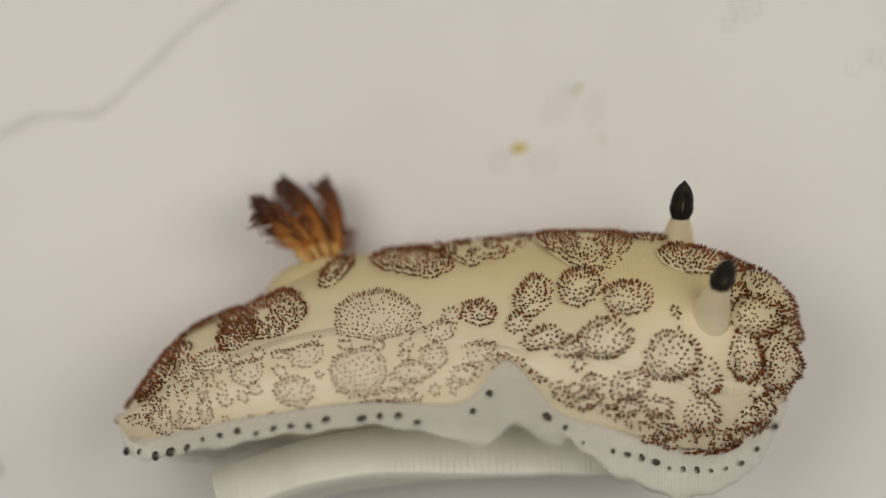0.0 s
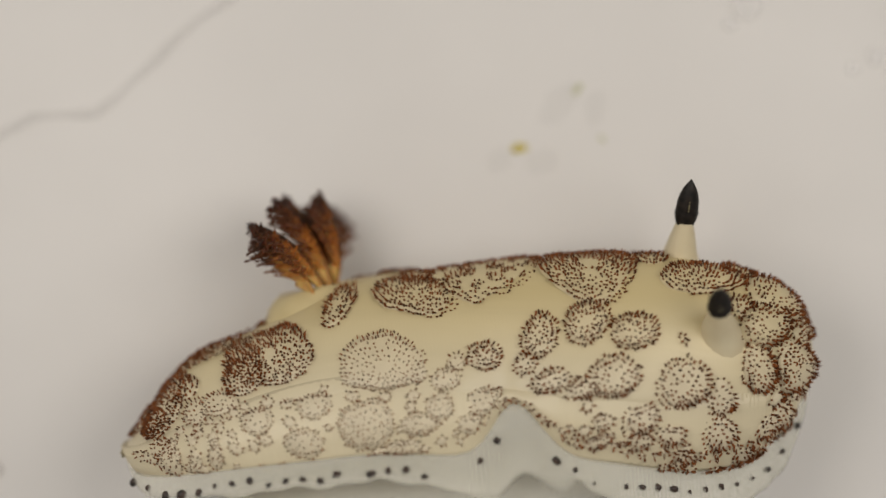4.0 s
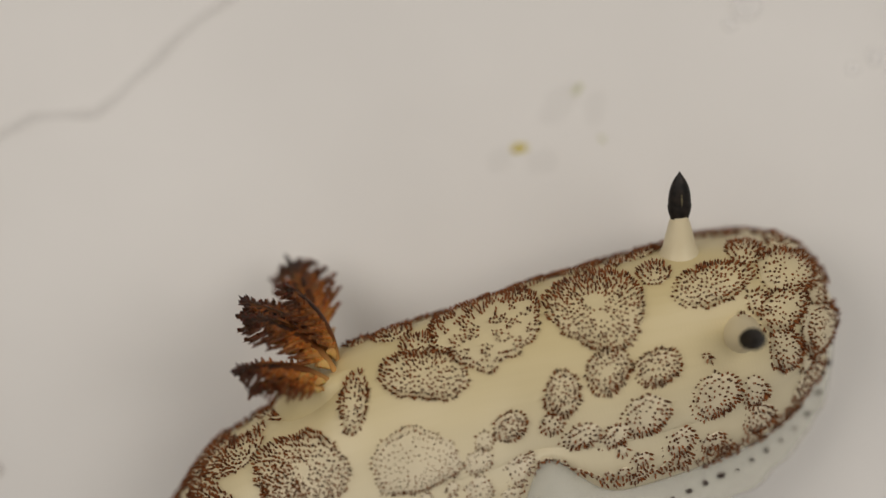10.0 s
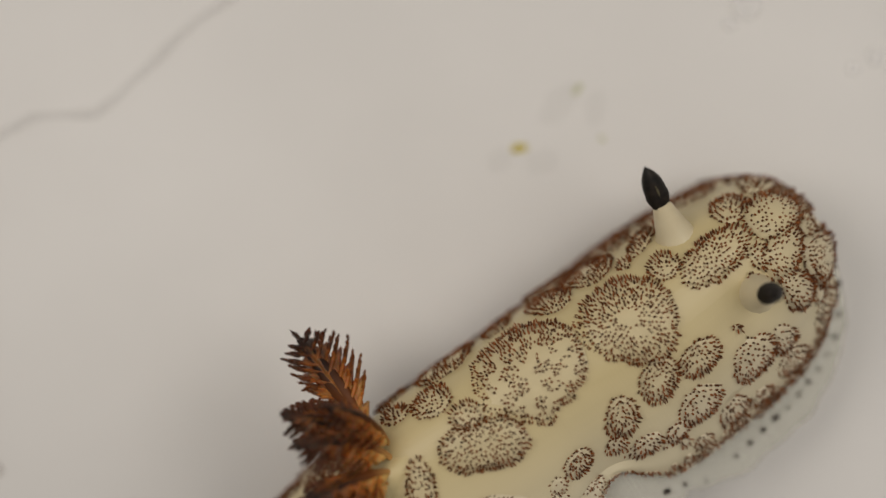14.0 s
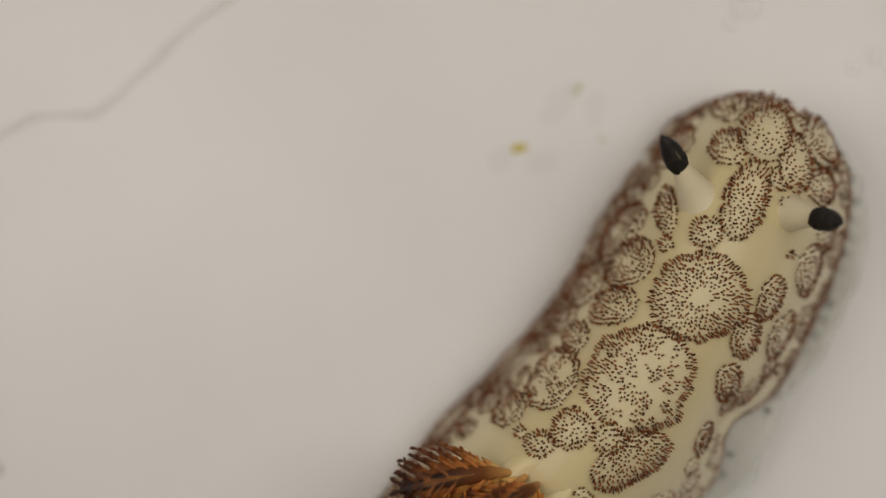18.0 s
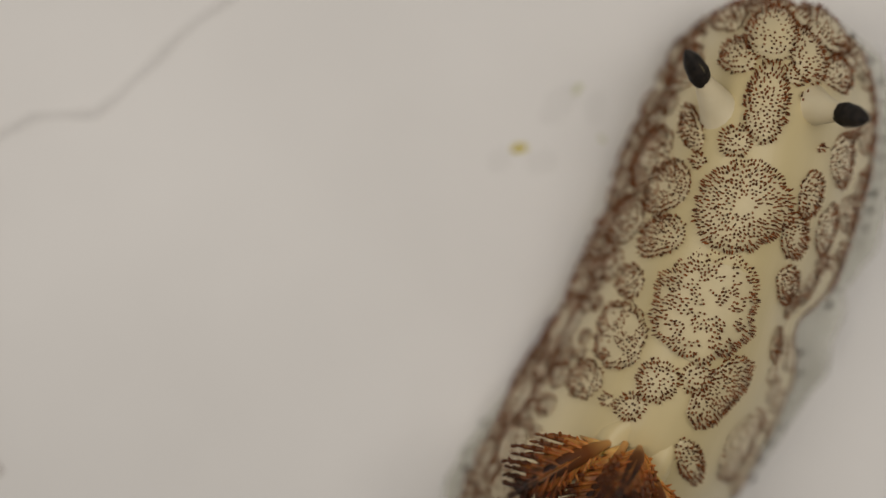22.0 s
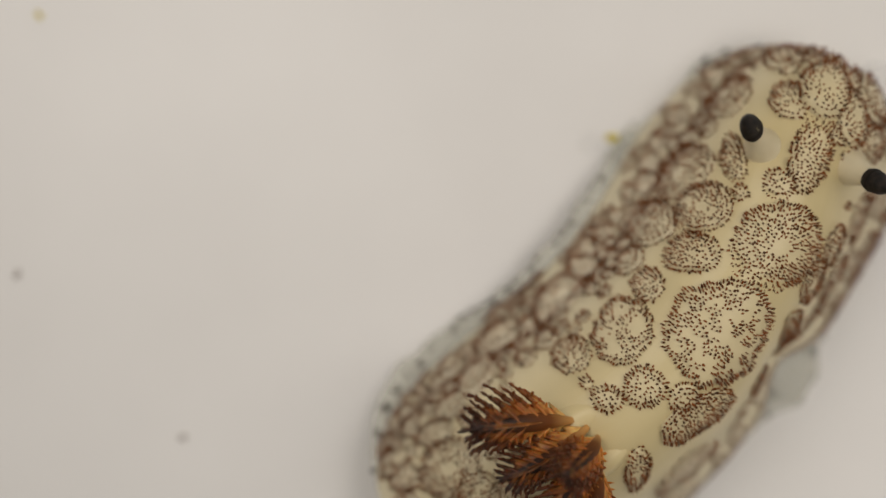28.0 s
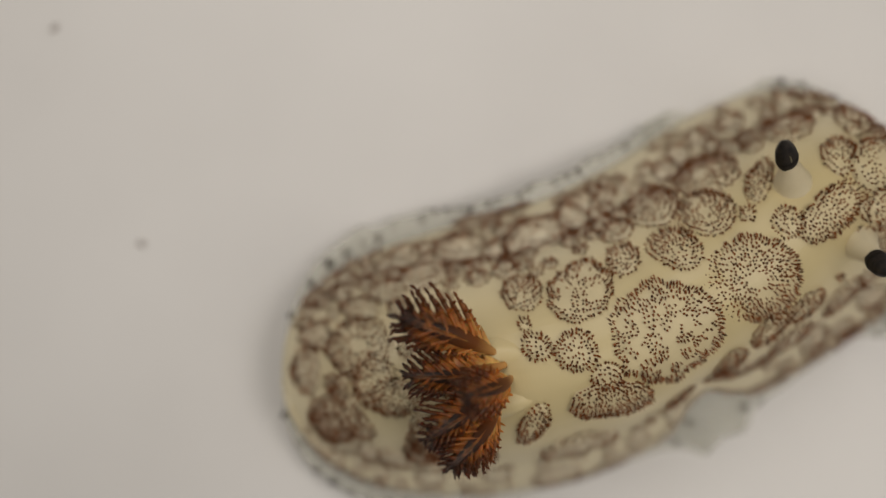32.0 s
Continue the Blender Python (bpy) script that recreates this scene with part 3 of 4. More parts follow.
rosette(0.235, -70, 0.32, 0.25, 0, -77)
rosette(0.785, -101, 0.36, 0.35, 0, -43)
rosette(0.219, -111, 0.45, 0.43, 0, -49)
rosette(0.344, -122, 0.31, 0.31, 0, -44)
rosette(0.629, -102, 0.32, 0.27, 0, 38)
rosette(0.548, -121, 0.48, 0.47, 0, 14)
rosette(0.392, -74, 0.32, 0.26, 0, -47)
rosette(0.722, -121, 0.48, 0.41, 0, 44)
rosette(0.600, -115, 0.35, 0.31, 0, 0)
rosette(0.555, -95, 0.45, 0.38, 0, -65)
rosette(0.485, -123, 0.50, 0.36, 0, -40)
rosette(0.932, -118, 0.41, 0.36, 0, -59)
rosette(0.343, -103, 0.28, 0.23, 0, -21)
rosette(0.326, -82, 0.35, 0.34, 0, -15)
rosette(0.932, 74, 0.52, 0.43, 0, -64)
rosette(0.974, 22, 0.58, 0.58, 0, 70)
rosette(0.983, -92, 0.56, 0.49, 0, 26)
rosette(0.996, 81, 0.53, 0.47, 0, 8)
rosette(0.978, -19, 0.46, 0.44, 0, -20)
rosette(0.993, -76, 0.57, 0.44, 0, -76)
rosette(0.987, -109, 0.52, 0.46, 0, -36)
rosette(0.997, 106, 0.59, 0.44, 0, 5)
rosette(0.947, -35, 0.54, 0.47, 0, -51)
rosette(0.939, 83, 0.40, 0.34, 0, 61)
rosette(0.990, 3, 0.51, 0.50, 0, 27)
rosette(0.961, 83, 0.53, 0.43, 0, 25)
rosette(0.999, -66, 0.52, 0.40, 0, -66)
rosette(0.977, 31, 0.39, 0.39, 0, -31)
rosette(0.944, -69, 0.39, 0.29, 0, 75)
rosette(0.992, 71, 0.42, 0.39, 0, -39)
rosette(0.953, 36, 0.42, 0.32, 0, 90)
rosette(0.977, 95, 0.37, 0.32, 0, 29)
rosette(0.995, -13, 0.47, 0.40, 0, -71)
rosette(0.997, -58, 0.38, 0.31, 0, -85)
rosette(0.973, 76, 0.35, 0.30, 0, 84)
rosette(0.979, -29, 0.48, 0.44, 0, -44)
rosette(0.990, -41, 0.40, 0.36, 0, -76)
rosette(0.983, 12, 0.37, 0.30, 0, 78)
rosette(0.227, -47, 0.41, 0.31, 0, 61)
rosette(0.189, -33, 0.48, 0.46, 0, -56)
rosette(0.151, -41, 0.77, 0.66, 1, -60)
rosette(0.012, -47, 0.43, 0.36, 0, -3)
rosette(0.051, -43, 0.40, 0.40, 0, 66)
rosette(0.199, -11, 0.58, 0.56, 0, -51)
rosette(0.190, 4, 0.42, 0.31, 0, 32)
rosette(0.223, 4, 0.76, 0.55, 1, 44)
rosette(0.068, -55, 0.41, 0.32, 0, 74)
rosette(0.184, -25, 0.42, 0.30, 0, -89)
rosette(0.221, -23, 0.51, 0.49, 0, 15)
rosette(0.220, -34, 0.70, 0.54, 0, -86)
rosette(0.026, -12, 0.40, 0.30, 0, 44)
rosette(0.164, -16, 0.50, 0.44, 0, 40)
rosette(0.235, -56, 0.52, 0.38, 0, 27)
rosette(0.165, 77, 0.42, 0.33, 0, 80)
rosette(0.155, 117, 0.49, 0.39, 0, 36)
rosette(0.408, 102, 0.37, 0.36, 0, 15)
rosette(0.290, 114, 0.29, 0.21, 0, -78)
rosette(0.040, 97, 0.36, 0.31, 0, 33)
rosette(0.129, 103, 0.49, 0.36, 0, -81)
rosette(0.200, 115, 0.47, 0.36, 0, 20)
rosette(0.069, 93, 0.34, 0.28, 0, 68)
rosette(0.098, 97, 0.38, 0.32, 0, -77)
rosette(0.130, 78, 0.31, 0.30, 0, -5)
rosette(0.072, 86, 0.39, 0.35, 0, 6)
rosette(0.330, 93, 0.46, 0.42, 0, 19)
rosette(0.292, 78, 0.28, 0.21, 0, -10)
rosette(0.213, 77, 0.41, 0.38, 0, 70)
rosette(0.238, 105, 0.42, 0.37, 0, 39)
rosette(0.181, 74, 0.34, 0.30, 0, 39)
rosette(0.111, 92, 0.33, 0.29, 0, 1)
rosette(0.085, 73, 0.36, 0.32, 0, -41)
rosette(0.156, 104, 0.35, 0.26, 0, 53)
rosette(0.374, 95, 0.45, 0.32, 0, 6)
rosette(0.029, 103, 0.48, 0.38, 0, 21)
rosette(0.057, 80, 0.44, 0.41, 0, -3)
rosette(0.150, 84, 0.29, 0.27, 0, 30)
rosette(0.142, 94, 0.36, 0.26, 0, 84)
rosette(0.130, 110, 0.33, 0.24, 0, 54)
rosette(0.110, 81, 0.37, 0.30, 0, 71)
rosette(0.045, 74, 0.34, 0.28, 0, 0)
rosette(0.181, 118, 0.42, 0.31, 0, 84)
rosette(0.062, 100, 0.42, 0.39, 0, 65)
rosette(0.413, 94, 0.41, 0.40, 0, -56)
rosette(0.240, 89, 0.49, 0.47, 0, -39)
rosette(0.854, 119, 0.21, 0.18, 0, 42)
rosette(0.686, 120, 0.26, 0.22, 0, 25)
rosette(0.585, 124, 0.27, 0.24, 0, 20)
rosette(0.892, 114, 0.21, 0.17, 0, 16)
rosette(0.821, 120, 0.24, 0.22, 0, -25)
rosette(0.748, 123, 0.23, 0.21, 0, -87)
rosette(0.713, 122, 0.25, 0.18, 0, 3)
rosette(0.628, 120, 0.21, 0.15, 0, -79)
rosette(0.873, 115, 0.27, 0.23, 0, -59)
rosette(0.682, 113, 0.20, 0.18, 0, -24)
rosette(0.944, 115, 0.20, 0.15, 0, 55)
rosette(0.568, 120, 0.23, 0.23, 0, 50)
rosette(0.629, 125, 0.28, 0.20, 0, -87)
rosette(0.511, 122, 0.22, 0.17, 0, -77)
rosette(0.526, 113, 0.20, 0.19, 0, -22)
rosette(0.706, 114, 0.20, 0.15, 0, 88)
rosette(0.839, 124, 0.20, 0.20, 0, 69)
rosette(0.537, 120, 0.21, 0.16, 0, -90)
rosette(0.904, 117, 0.24, 0.18, 0, -77)
rosette(0.551, 120, 0.19, 0.17, 0, 53)
rosette(0.703, 125, 0.19, 0.16, 0, -47)
rosette(0.728, 126, 0.24, 0.24, 0, 47)
rosette(0.814, 124, 0.18, 0.16, 0, 1)
rosette(0.598, 117, 0.19, 0.16, 0, 65)
rosette(0.534, 124, 0.26, 0.21, 0, -42)
rosette(0.914, 126, 0.28, 0.22, 0, -35)
rosette(0.623, 113, 0.25, 0.24, 0, 24)
rosette(0.471, 126, 0.27, 0.20, 0, 65)
rosette(0.970, 112, 0.22, 0.19, 0, 45)
rosette(0.390, 118, 0.23, 0.21, 0, 51)
rosette(0.614, 125, 0.20, 0.19, 0, 15)
rosette(0.589, 119, 0.23, 0.21, 0, 79)
rosette(0.547, 117, 0.18, 0.14, 0, -53)
rosette(0.539, 115, 0.26, 0.20, 0, -71)
rosette(0.761, 120, 0.25, 0.23, 0, 88)
rosette(0.934, 124, 0.23, 0.16, 0, 26)
rosette(0.925, 122, 0.19, 0.17, 0, 27)
rosette(0.465, 120, 0.19, 0.17, 0, 16)
rosette(0.444, 112, 0.23, 0.21, 0, -74)
rosette(0.698, 118, 0.25, 0.19, 0, 42)
rosette(0.574, 125, 0.21, 0.18, 0, -82)
rosette(0.610, 119, 0.24, 0.22, 0, -5)
rosette(0.845, 120, 0.18, 0.18, 0, 74)
rosette(0.554, 123, 0.20, 0.18, 0, 25)


# ---- horns: black ribbed clubs on white stalks ----
def rhinophore(side):
    bm = bmesh.new()
    prof = [(-0.0008, 0.0017), (0.0, 0.0012), (0.0006, 0.00098), (0.0013, 0.00082), (0.002, 0.00064), (0.0026, 0.00048)]
    loft(bm, [[Vector((r * math.cos(2 * math.pi * k / 16), r * math.sin(2 * math.pi * k / 16), z)) for k in range(16)] for z, r in prof])
    stalk = part("horn", bm, SHEATH, slug, "white stalked horn with a black club")
    bm = bmesh.new()
    rings = []
    for k in range(33):
        q = k / 32
        r = 0.00059 * (0.78 + 0.28 * math.sin(q / 0.3 * math.pi / 2) if q < 0.3 else 1 - ((q - 0.3) / 0.7) ** 2.7)
        r = max(r * (1 + (0.05 if k % 2 else -0.04)), 0.00004)
        rings.append([Vector((r * math.cos(c) * 1.08, r * math.sin(c) * 0.9, 0.0024 + 0.0029 * q)) for c in (2 * math.pi * j / 18 for j in range(18))])
    loft(bm, rings)
    club = part("club", bm, CLUB, stalk, "black ribbed club")
    bm = bmesh.new()
    tube(bm, [Vector((0, -0.00049 * math.sin(0.6 + q * 2.0), 0.0027 + 0.0019 * q)) for q in [k / 7 for k in range(8)]], [0.00002 + 0.00004 * math.sin(math.pi * k / 7) for k in range(8)], 6)
    part("ridge", bm, CLUB_EDGE, club, "olive ridge down the club")
    return stalk


HORNS = {1: rhinophore(1), -1: rhinophore(-1)}


# ---- gills: feathered plumes on a horseshoe round a pocket in the back ----
def plume(size, seed):
    """A gill plume that rises along z and curls over towards -x: a stout rachis, two thin sheets and two rows of branched pinnae on its inner side."""
    rnd = random.Random(seed)
    steps = 20
    pts, p = [], Vector((0, 0, 0))
    for k in range(steps + 1):
        bend = radians(58) * (k / steps) ** 1.1
        pts.append(p.copy())
        p += Vector((-math.sin(bend), 0.12 * math.sin(seed * 2.1 + 3 * k / steps), math.cos(bend))) * 0.0062 * size / steps
    bm = bmesh.new()
    rings = []
    for k, at in enumerate(pts):
        q = k / steps
        d = (pts[min(k + 1, steps)] - pts[max(k - 1, 0)]).normalized()
        outer = Vector((0, 1, 0)).cross(d).normalized()
        wide, deep = size * (0.00018 + 0.00030 * math.sin(math.pi * (0.1 + 0.85 * q)) ** 2), size * 0.00016 * (1.05 - q)
        rings.append([at + outer * (0.00005 + deep * math.sin(c)) + Vector((0, wide * math.cos(c), 0)) - outer * 0.25 * wide * math.cos(c) ** 2 for c in (2 * math.pi * j / 12 for j in range(12))])
    loft(bm, rings)
    stem = part("gill_plume", bm, GILL_STEM, slug, "amber feathered gill plume with dark brown tips")

    def on_stem(q):
        i = min(int(q * steps), steps - 1)
        d = (pts[i + 1] - pts[i]).normalized()
        return pts[i].lerp(pts[i + 1], q * steps - i), d, d.cross(Vector((0, 1, 0)))

    def reach(q):
        return size * 0.0022 * math.sin(math.pi * (0.22 + 0.66 * q)) ** 0.8 * (1 - 0.45 * max(q - 0.6, 0) / 0.4)

    def pinna_way(q, sd, wob=0.0):
        p, d, inner = on_stem(q)
        if inner.x > 0:
            inner = -inner
        return p, (d * (0.5 + 0.45 * q) + inner * (0.12 + wob) + Vector((0, sd * 0.95, 0))).normalized(), inner

    # thin sheets that join the roots of the pinnae
    bm = bmesh.new()
    for sd in (-1, 1):
        rings = []
        for k in range(37):
            q = 0.03 + 0.95 * k / 36
            p, way, inner = pinna_way(q, sd)
            far = reach(q) * (0.60 + 0.16 * (k % 3 - 1) * (-1 if k % 2 else 1) + rnd.uniform(-0.05, 0.05)) * min(1, 0.4 + q * 3)
            t = inner * -0.00005 * size

            def across(f):
                return p + way * far * f + inner * 0.5 * far * f * f
            rings.append([p + t * 3, across(0.35) + t * 2, across(0.7) + t, across(1.0), across(0.7) - t, across(0.35) - t, p - t])
        start = len(bm.faces)
        loft(bm, rings, cap=False)
        bm.faces.ensure_lookup_table()
        for i in range(start, len(bm.faces)):
            bm.faces[i].material_index = 1 if (i - start) % 7 < 3 else 0
    part("gill_sheet", bm, [AMBER_SHEET, BROWN_SHEET], stem, "thin gill sheet, amber within and brown outside")
    root, tips = bmesh.new(), bmesh.new()
    for k in range(9):
        for sd in (-1, 1):
            q = 0.16 + 0.82 * (k + 0.25 * (sd + 1) + rnd.uniform(-0.15, 0.15)) / 9
            p, way, inner = pinna_way(q, sd, rnd.uniform(-0.1, 0.3))
            d = on_stem(q)[1]
            long = reach(q) * rnd.uniform(0.85, 1.15)
            hook = d * 0.2 * long + inner * 0.5 * long
            line = [p + way * long * f + hook * f * f for f in (0.0, 0.3, 0.55, 0.8, 1.0)]
            thick = size * 0.00017
            tube(root, line[:3], [thick * 0.9, thick, thick * 0.95], 6, flat=0.7)
            tube(tips, line[2:], [thick, thick * 0.85, 0.00002], 6, flat=0.7)
            side_way = way.cross(d).normalized()
            for m in range(7):
                f = 0.35 + 0.62 * (m + 0.5) / 7
                b = p + way * long * f + hook * f * f
                e = (way * rnd.uniform(0.4, 0.8) + side_way * (0.8 if m % 2 else -0.8) + d * rnd.uniform(-0.1, 0.6)).normalized()
                twig = size * rnd.uniform(0.0004, 0.00066) * (1.1 - 0.45 * f)
                tube(tips if f + 0.4 * q > 0.72 else root, [b, b + e * twig * 0.55, b + e * twig], [thick * 0.65, thick * 0.75, 0.00002], 5, flat=0.6)
    # the tip ends in a small tuft
    p, d, inner = on_stem(1.0)
    for m in range(6):
        e = (d + Vector((rnd.uniform(-0.5, 0.5), rnd.uniform(-0.6, 0.6), rnd.uniform(-0.3, 0.5)))).normalized()
        twig = size * rnd.uniform(0.0004, 0.0007)
        tube(tips, [p - d * 0.0002, p + e * twig * 0.5, p + e * twig], [0.0001 * size, 0.00011 * size, 0.00002], 5, flat=0.6)
    part("gill_fringe", root, AMBER, stem, "amber branches of the gill")
    part("gill_fringe", tips, UMBER, stem, "dark brown branched tips of the gill")
    return stem


# size, seed, base ahead and left in millimetres, then heading (from the tail towards the left) and lean with the body on its side and upright
PLUMES = [(plume(size, seed), ahead, left, state) for size, seed, ahead, left, *state in
          ((1.14, 1, 0.2, 1.7, 92, 26, 36, 38), (1.0, 2, 0.7, 0.9, 22, 8, 10, 44), (0.9, 3, 0.9, 0.1, 0, -16, -6, 2), (0.98, 4, 0.6, -0.7, 8, 8, -16, 34),
           (0.92, 5, 0.2, -1.5, -10, 26, -34, 30), (0.76, 6, -0.3, -1.9, -36, 28, -52, 26))]


def gill_collar():
    """The low pale rim from which the gills rise."""
    bm = bmesh.new()
    rings = []
    for r, z in ((0.0038, -0.0026), (0.0035, -0.0014), (0.0031, -0.0004), (0.0027, 0.0001), (0.0023, 0.0004), (0.0016, 0.0004), (0.0008, 0.0002)):
        rings.append([Vector((r * 1.05 * math.cos(c), r * math.sin(c) * 0.76, z * (1 + 0.2 * math.sin(3 * c)))) for c in (2 * math.pi * k / 28 for k in range(28))])
    loft(bm, rings)
    collar = part("gill_collar", bm, COLLAR, slug, "pale smooth rim round the gills")

    def pose_of(roll, droop):
        return Matrix.Translation((0, 0, girth(0.30)[1] - 0.0003))
    carried.append((collar, 0.30, pose_of))


gill_collar()


# ---- specks on the dish floor ----
def speck(name, x, y, r, mat, label, category, seed, squash=0.5, stretch=1.6):
    bm = bmesh.new()
    grain(bm, (0, 0, 0), r * 0.001, seed, squash, stretch)
    return thing(name, bm, mat, label, category, "specks in the dish", at=floor_point(x, y, r * squash * 0.75))


speck("food_crumb", 4.84, 6.39, 0.27, YELLOW, "small ochre-yellow crumb on the dish floor", "crumb", 1.95, 0.4, 2.0)
speck("food_crumb", 8.55, 10.15, 0.17, OLIVE, "faint olive crumb on the dish floor", "crumb", 2.4, 0.3, 2.6)
speck("food_crumb", -32.2, 2.0, 0.2, YELLOW, "small ochre-yellow crumb on the dish floor", "crumb", 5.1)
speck("food_crumb", -28.2, -14.0, 0.22, GREY_CRUMB, "small brownish-grey crumb on the dish floor", "crumb", 6.4)
speck("food_crumb", -14.9, -20.4, 0.2, GREY_CRUMB, "small brownish-grey crumb on the dish floor", "crumb", 7.7)
speck("food_crumb", 10.1, 7.0, 0.14, OLIVE, "faint olive crumb on the dish floor", "crumb", 3.3)

# a thin flat patch on the floor, painted as a floating speck's shadow
def smear(x, y, r, turn, stretch):
    bm = bmesh.new()
    rim = []
    for k in range(28):
        a = 2 * math.pi * k / 28
        d = r * 0.001 * (1 + 0.35 * noise.noise(Vector((math.cos(a) * 1.5, math.sin(a) * 1.5, turn * 3))))
        rim.append(bm.verts.new(Matrix.Rotation(turn, 3, "Z") @ Vector((d * stretch * math.cos(a), d * math.sin(a), 0.00001))))
    bm.faces.new(rim)
    got = bmesh.ops.extrude_face_region(bm, geom=bm.faces[:])
    for v in got["geom"]:
        if isinstance(v, bmesh.types.BMVert):
            v.co *= 0.6
            v.co.z = 0.00003
    thing("painted_shade", bm, SPECK_SHADE, "faint olive painted shadow of a floating speck on the dish floor", "smear", "specks in the dish", at=floor_point(x, y, 0.01))


for place_of in ((7.3, 9.3, 0.8, 0.9, 1.9), (9.6, 8.8, 0.7, 1.3, 1.6), (3.7, 5.6, 0.7, 0.2, 1.2), (6.4, 5.5, 0.7, 0.1, 1.5)):
    smear(*place_of)

# ---- bubbles near the dish edge ----
for x, y, r in ((19.2, 15.4, 0.9), (18.2, 14.3, 0.45), (27.4, 12.2, 0.6), (26.0, 11.4, 0.4), (28.4, 11.2, 0.35)):
    bm = bmesh.new()
    bmesh.ops.create_uvsphere(bm, u_segments=24, v_segments=14, radius=r * 0.001)
    for v in bm.verts:
        v.co.z *= 0.6
    thing("air_bubble", bm, BUBBLE, "clear air bubble resting on the dish floor", "bubble", "air bubbles", at=floor_point(x, y, r * 0.6))

# ---- the edge of a wet film across the dish ----
bm = bmesh.new()
line = [Vector((x * 0.001, y * 0.001, 0.0)) for x, y in ((-11.5, 19.5), (-13.8, 16.0), (-15.8, 14.6), (-17.6, 13.1), (-19.2, 11.4), (-20.8, 9.8), (-22.2, 8.9), (-24.2, 8.7), (-26.2, 8.6), (-27.6, 7.8), (-29.5, 6.4))]
fine = []
for a, b in zip(line, line[1:]):
    for q in (0, 0.25, 0.5, 0.75):
        fine.append(a.lerp(b, q))
tube(bm, fine, [0.00075 + 0.0002 * math.sin(k * 0.6) for k in range(len(fine))], 12, flat=0.05)
thing("water_film_edge", bm, FILM, "wavy edge of a thin water film on the dish", "water film", kind="structure")


# ---- motions ----
POSES = []


def key(t, xs, ys, rolls, horn_right, horn_left, droop):
    """The animal at t: eight-step spine (millimetres), the roll along it (degrees), where each horn leans (millimetres) and the flanks' droop (degrees)."""
    POSES.append((t, xs, ys, rolls, horn_right, horn_left, radians(droop)))


def spine(row, s):
    """Place, heading and roll of the cross-section at s."""
    x = min(max(s, -0.05), 1.05) * 6
    i = min(max(int(math.floor(x)), 0), 5)
    f = x - i
    w = ((1 - f) ** 3 / 6, (3 * f ** 3 - 6 * f * f + 4) / 6, (-3 * f ** 3 + 3 * f * f + 3 * f + 1) / 6, f ** 3 / 6)
    d = (-(1 - f) ** 2 / 2, (3 * f * f - 4 * f) / 2, (-3 * f * f + 2 * f + 1) / 2, f * f / 2)
    px, py, roll = (sum(w[j] * row[c][i + j] for j in range(4)) for c in (1, 2, 3))
    dx, dy = (sum(d[j] * row[c][i + j] for j in range(4)) for c in (1, 2))
    roll = radians(roll)
    side = abs(math.sin(roll))
    z = 0.4 + max(5.6 * side, (5.4 + 3.4 * math.cos(row[6])) * side + 3.4 * math.sin(row[6]) * math.cos(roll))
    return Vector((px, py, z)) * 0.001, math.atan2(dy, dx), roll


def section(row, s):
    p, heading, roll = spine(row, s)
    return Matrix.Translation(p) @ Matrix.Rotation(heading, 4, "Z") @ Matrix.Rotation(-roll, 4, "X"), roll


